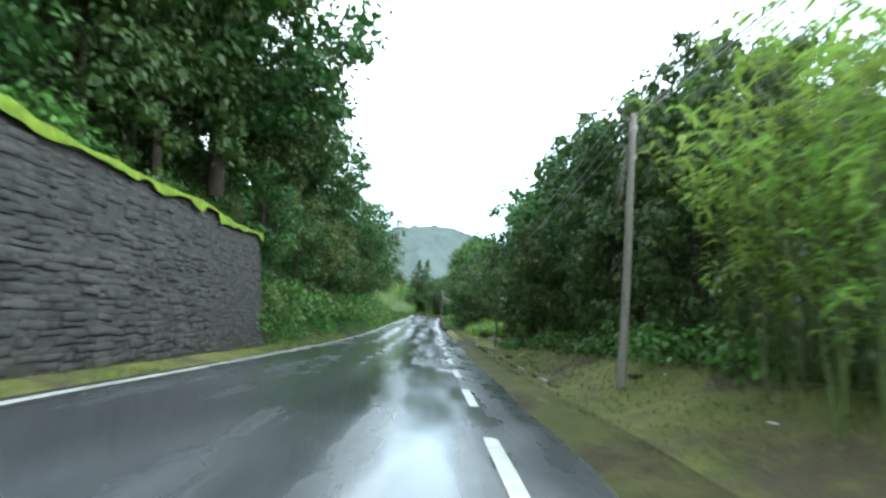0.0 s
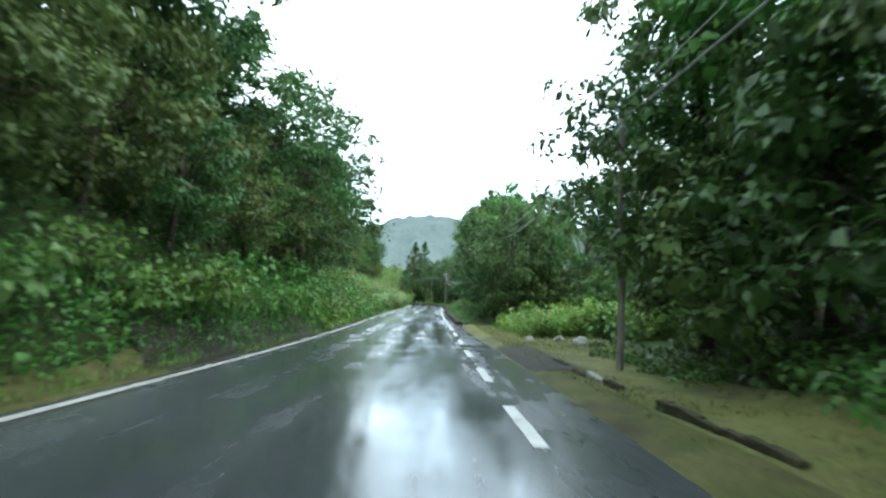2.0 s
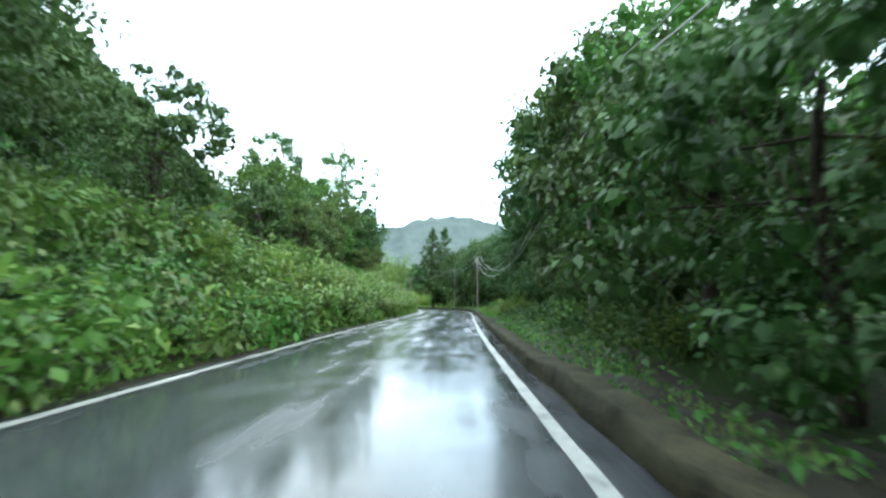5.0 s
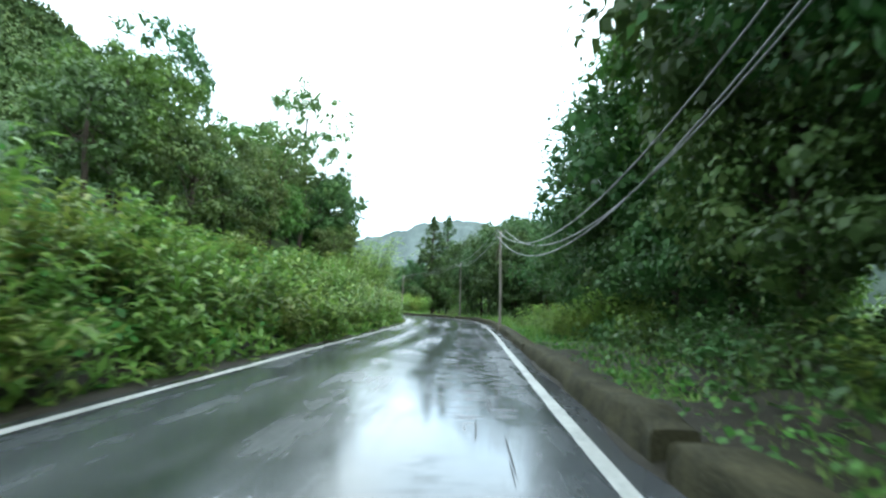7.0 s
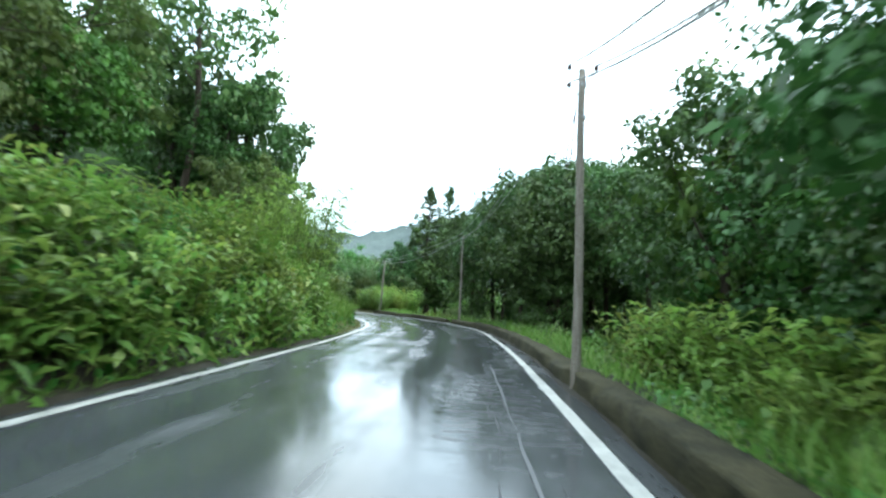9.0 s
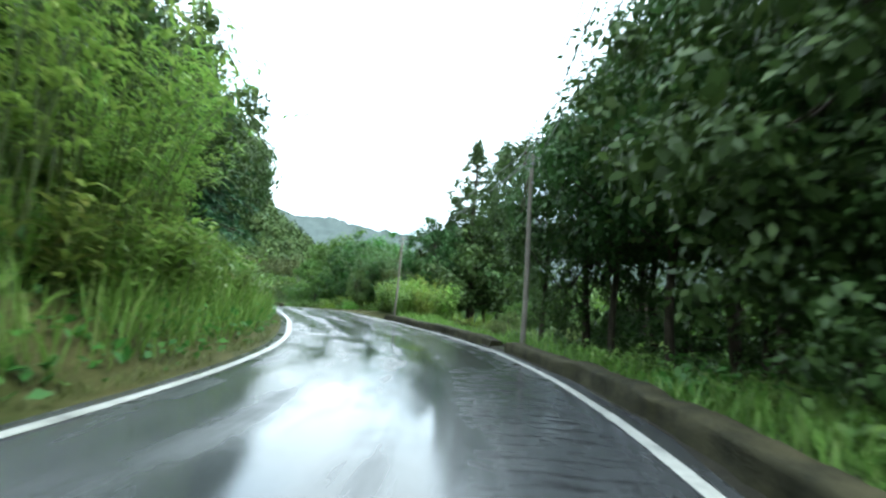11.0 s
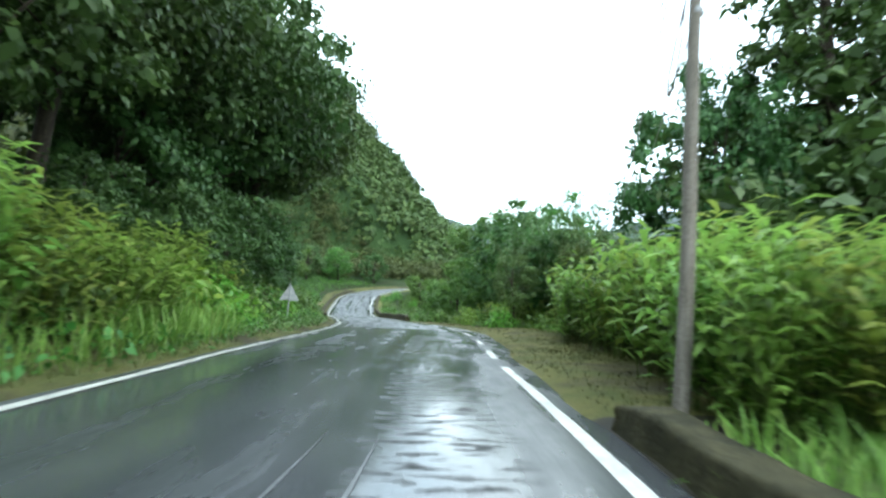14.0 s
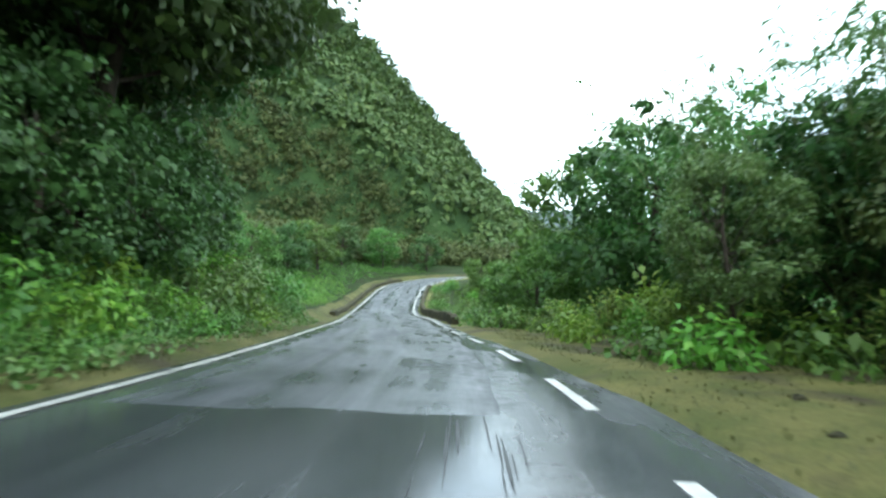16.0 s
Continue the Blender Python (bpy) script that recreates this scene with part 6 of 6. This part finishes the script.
# ---------------------------------------------------------------- grasses and ground cover
def grass_field(name, s0, s1, d0, d1, per, height, width, mat, label, seed, lean=0.35, droop=0.5):
    """Long grass over a stretch beside the road, as one mesh."""
    rng = np.random.default_rng(seed)
    s0, s1 = chain((s0, s1))
    n = int((s1 - s0) * abs(d1 - d0) * per)
    s, d = rng.uniform(s0, s1, n), rng.uniform(min(d0, d1), max(d0, d1), n)
    p = at(s, d)
    keep = rough(p[:, 0], p[:, 1], 1.4, seed) + rng.uniform(-0.5, 0.5, n) > -0.45
    p, d = p[keep], d[keep]
    p[:, 2] = ground_at(p[:, 0], p[:, 1]) + (0.055 if mat is L_TURF else 0.02)
    n = len(p)
    tall = height * rng.uniform(0.55, 1.25, n) * (1 + 0.35 * rough(p[:, 0], p[:, 1], 2.6, seed + 1))
    ax = np.stack([rng.normal(0, lean, n), rng.normal(0, lean, n), np.ones(n)], 1)
    return stuff(name, [long_blades(p, ax, tall, width * rng.uniform(0.7, 1.3, n), droop)], mat, label, "grass")


grass_field("long_grass", 38.6, 46.5, 5.5, 13, 70, 1.25, 0.034, L_GRASS, "tall bright green grass beside the lay-by", 101)
grass_field("bank_grass", 107, 151, -3.6, -7.5, 95, 1.35, 0.030, L_GRASS, "long grass covering the bank", 102)
grass_field("lay_by_grass", 158, 182, 7.5, 14, 25, 0.7, 0.03, L_GRASS, "rough grass behind the lay-by", 103)
grass_field("bend_grass", 90, 141, 4.0, 10.0, 80, 0.85, 0.026, L_GRASS, "rough grass behind the parapet", 104)
grass_field("far_bank_grass", 151, 215, -4.9, -8.5, 34, 0.7, 0.03, L_GRASS, "grass on the bank of the far bend", 105)
grass_field("parapet_grass", 50, 140, 3.68, 4.6, 130, 0.4, 0.018, L_GRASS, "grass leaning over the parapet", 112, 0.7)
grass_field("valley_grass", 108, 146, 9.5, 22, 26, 1.3, 0.05, L_GRASS, "tall grass on the valley side of the bend", 116, 0.4)
grass_field("verge_turf_near", 0, 36, 4.3, 7.6, 130, 0.17, 0.016, L_TURF, "short yellowed turf of the verge", 106, 0.6)
grass_field("verge_turf_middle", 34, 50, 4.2, 8.6, 120, 0.17, 0.02, L_TURF, "short trodden turf of the lay-by", 107, 0.6)
grass_field("verge_turf_far", 140, 178, 3.9, 9.5, 90, 0.15, 0.02, L_MOSSY, "short yellowed turf of the lay-by", 108, 0.6)
grass_field("clearing_turf", 150, 178, -3.3, -4.8, 150, 0.22, 0.018, L_MOSSY, "short yellowed turf at the bank foot", 113, 0.6)
grass_field("bank_foot_grass", 107, 150, -3.15, -4.0, 160, 0.28, 0.016, L_TURF, "yellowed grass fringe along the road edge", 114, 0.6)
grass_field("left_foot_turf", 15, 28, -3.15, -3.7, 260, 0.18, 0.014, L_TURF, "short yellowed turf under the shaded bank", 115, 0.6)
grass_field("wall_foot_grass", -6, 15, -3.15, -3.85, 300, 0.14, 0.012, L_GRASS, "grass fringe at the wall's foot", 109, 0.5)
grass_field("left_edge_grass", 15, 108, -3.2, -4.6, 90, 0.34, 0.016, L_GRASS, "grass fringe under the leafy bank", 110, 0.6)
grass_field("shade_grass", 55, 98, 4.0, 6.2, 60, 0.35, 0.02, L_GRASS, "grass and fern fringe under the trees", 111, 0.6)


def litter_cover(name, s0, s1, d0, d1, per, size, mat, label, seed, height=0.35, slim=0.6):
    """Low leafy ground cover over a bank, as one mesh."""
    rng = np.random.default_rng(seed)
    s0, s1 = chain((s0, s1))
    n = int((s1 - s0) * abs(d1 - d0) * per)
    p = at(rng.uniform(s0, s1, n), rng.uniform(min(d0, d1), max(d0, d1), n))
    p[:, 2] = ground_at(p[:, 0], p[:, 1]) + height * rng.uniform(0, 1, n) ** 1.5 * (1 + 0.8 * rough(p[:, 0], p[:, 1], 1.7, seed))
    ax = around(rng, n) + np.array([0, 0, 0.1])
    up = unit(rng.normal(0, 0.4, (n, 3)) + np.array([0, 0, 1.0]))
    ln = size * rng.uniform(0.6, 1.4, n)
    return stuff(name, [blades(p, ax, up, ln, ln * slim)], mat, label, "ground cover")


litter_cover("creeper_left_dark", 15, 60, -3.9, -8, 75, 0.16, L_DARK, "dark creeping plants on the bank", 201)
litter_cover("creeper_left", 58, 150, -3.4, -12, 26, 0.22, L_MID, "creeping green plants on the bank", 202, 0.5)
litter_cover("creeper_left_far", 150, 240, -5.5, -16, 18, 0.26, L_MID, "creeping green plants on the far bank", 203, 0.6)
litter_cover("creeper_right", 92, 123, 4.6, 11, 26, 0.20, L_MID, "low green plants behind the verge", 204, 0.5)
# tree shade is put into the leaf colour of this stretch
litter_cover("creeper_right_shade", 55, 92, 4.6, 11, 30, 0.18, L_DARK, "low plants under the roadside trees, shade put into their colour", 210, 0.5)
litter_cover("creeper_right_wood", 0, 34, 6.6, 14, 30, 0.2, L_DARK, "dark undergrowth in the wood", 205, 0.5)
litter_cover("creeper_right_far", 160, 240, 7.0, 20, 12, 0.28, L_MID, "low green plants beyond the lay-by", 206, 0.8)
litter_cover("edge_leaves", 40, 108, -3.25, -4.3, 120, 0.30, L_GINGER, "low leaves spilling over the road edge", 208, 0.75, 0.36)
litter_cover("edge_leaves_dark", 16, 41, -3.5, -4.6, 170, 0.13, L_MID, "low leaves at the foot of the shaded bank", 209, 0.6)
litter_cover("foot_leaves", 146, 182, -3.5, -4.9, 85, 0.15, L_SHRUB, "low weeds creeping to the road edge", 211, 0.28)
litter_cover("parapet_weeds", 50, 98, 3.72, 4.9, 60, 0.13, L_MID, "low weeds and ferns behind the parapet", 212, 0.26)
litter_cover("moss_fringe", -8, 14.7, -4.7, -5.2, 240, 0.09, L_BRIGHT, "bright fringe of moss and weeds", 207, 0.05)


# ---------------------------------------------------------------- wooded hill and far woods
def woods(name, xy, rng, size, per, leaf, mat, label):
    """Far tree crowns as one mesh: rounded clumps of leaves standing on the ground."""
    x, y = xy[:, 0], xy[:, 1]
    z = ground_at(x, y)
    n = len(x)
    r = size * rng.uniform(0.45, 1.15, n) * np.where(rng.random(n) < 0.16, 1.7, 1.0)
    c = np.stack([x, y, z + r * 0.5], 1)
    return stuff(name, [clump_leaves(rng, c, r, c.mean(0), int(per * 0.75), int(per * 0.25), leaf, 0.7, 0.3)], mat, label, "woods")


rng_w = np.random.default_rng(300)
cand = np.stack([rng_w.uniform(-250, -30, 34000), rng_w.uniform(150, 410, 34000)], 1)
cs, cd = along(cand[:, 0], cand[:, 1])
cand = cand[(cd < -14) | (cand[:, 1] > 262)]
# only the slopes that face the road
facing = np.full(len(cand), -99.0)
for f in (0.55, 0.7, 0.8, 0.88, 0.94, 0.975):
    facing = np.maximum(facing, np.maximum(hill(-15 + (cand[:, 0] + 15) * f, 148 + (cand[:, 1] - 148) * f), 0) - (np.maximum(hill(cand[:, 0], cand[:, 1]), 0) + 5) * f)
cand = cand[facing < 2]
far_off = np.hypot(cand[:, 0] + 45, cand[:, 1] - 185)
cs, cd = along(cand[:, 0], cand[:, 1])
woods("hillside_bushes", cand[(far_off < 85) & (cd > -90)][:2000], rng_w, 2.7, 80, 0.56, L_HILL, "green bushes and small trees covering the hillside")
woods("hillside_woods", cand[(far_off >= 85) & (far_off < 260)][:4200], rng_w, 3.5, 30, 1.5, L_HILL, "dense green woods on the steep hill")
cand = np.stack([rng_w.uniform(-120, 92, 9000), rng_w.uniform(20, 425, 9000)], 1)
cs, cd = along(cand[:, 0], cand[:, 1])
right_c = cand[(cd > 24) & ((cand[:, 0] > 22) | (cand[:, 1] > 175))][:600]
woods("valley_woods", right_c, rng_w, 3.6, 46, 1.5, L_MID, "woods filling the valley beside the road")
near_c_ = cand[(cd > 26) & (cd < 85) & (cs > 104) & (cs < 168) & (cand[:, 1] < 235)]
woods("valley_trees", near_c_[:190], rng_w, 3.0, 70, 0.85, L_MID, "trees on the far side of the valley floor")
cand = cand[(cd > 12.5) & (cd < 26) & (cs > 96) & (cs < 142)]
woods("valley_bushes", cand[:560], rng_w, 1.35, 64, 0.36, L_SHRUB, "low green bushes in the valley below the bend")
cand = np.stack([rng_w.uniform(-120, -12, 3000), rng_w.uniform(-20, 62, 3000)], 1)
cs, cd = along(cand[:, 0], cand[:, 1])
left_c = cand[(cd < -19)][:300]
woods("upper_bank_woods", left_c, rng_w, 4.2, 50, 1.5, L_DARK, "dark woods above the bank")
cand = np.stack([rng_w.uniform(-150, -20, 3000), rng_w.uniform(62, 150, 3000)], 1)
cs, cd = along(cand[:, 0], cand[:, 1])
woods("upper_bank_bushes", cand[cd < -23][:300], rng_w, 2.2, 50, 0.55, L_MID, "low woods above the bank")


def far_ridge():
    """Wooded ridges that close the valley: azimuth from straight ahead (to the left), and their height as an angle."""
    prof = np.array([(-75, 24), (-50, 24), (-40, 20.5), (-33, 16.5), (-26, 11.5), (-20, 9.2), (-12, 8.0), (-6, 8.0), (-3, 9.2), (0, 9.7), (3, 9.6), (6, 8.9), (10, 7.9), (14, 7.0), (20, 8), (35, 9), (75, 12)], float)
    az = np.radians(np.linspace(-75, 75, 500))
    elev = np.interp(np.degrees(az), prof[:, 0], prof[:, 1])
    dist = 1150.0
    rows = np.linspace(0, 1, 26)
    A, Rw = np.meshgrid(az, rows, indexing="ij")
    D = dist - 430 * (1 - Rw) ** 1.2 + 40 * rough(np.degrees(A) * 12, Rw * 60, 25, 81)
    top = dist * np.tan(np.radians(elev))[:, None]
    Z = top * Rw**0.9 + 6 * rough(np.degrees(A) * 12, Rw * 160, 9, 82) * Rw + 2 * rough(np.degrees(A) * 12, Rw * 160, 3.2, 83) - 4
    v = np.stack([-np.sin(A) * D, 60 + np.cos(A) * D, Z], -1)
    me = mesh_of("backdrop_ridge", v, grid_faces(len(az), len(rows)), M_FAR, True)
    # The right slope is darker green; the rest keeps the haze-paled colour.
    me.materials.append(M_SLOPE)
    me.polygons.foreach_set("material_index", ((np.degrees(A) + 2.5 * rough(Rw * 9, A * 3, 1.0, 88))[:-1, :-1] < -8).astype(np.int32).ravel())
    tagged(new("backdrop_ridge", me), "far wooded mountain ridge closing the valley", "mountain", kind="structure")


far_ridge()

for ob, used, _ in K.values():
    if not used:
        for o in (*ob.children_recursive, ob):
            bpy.data.objects.remove(o)
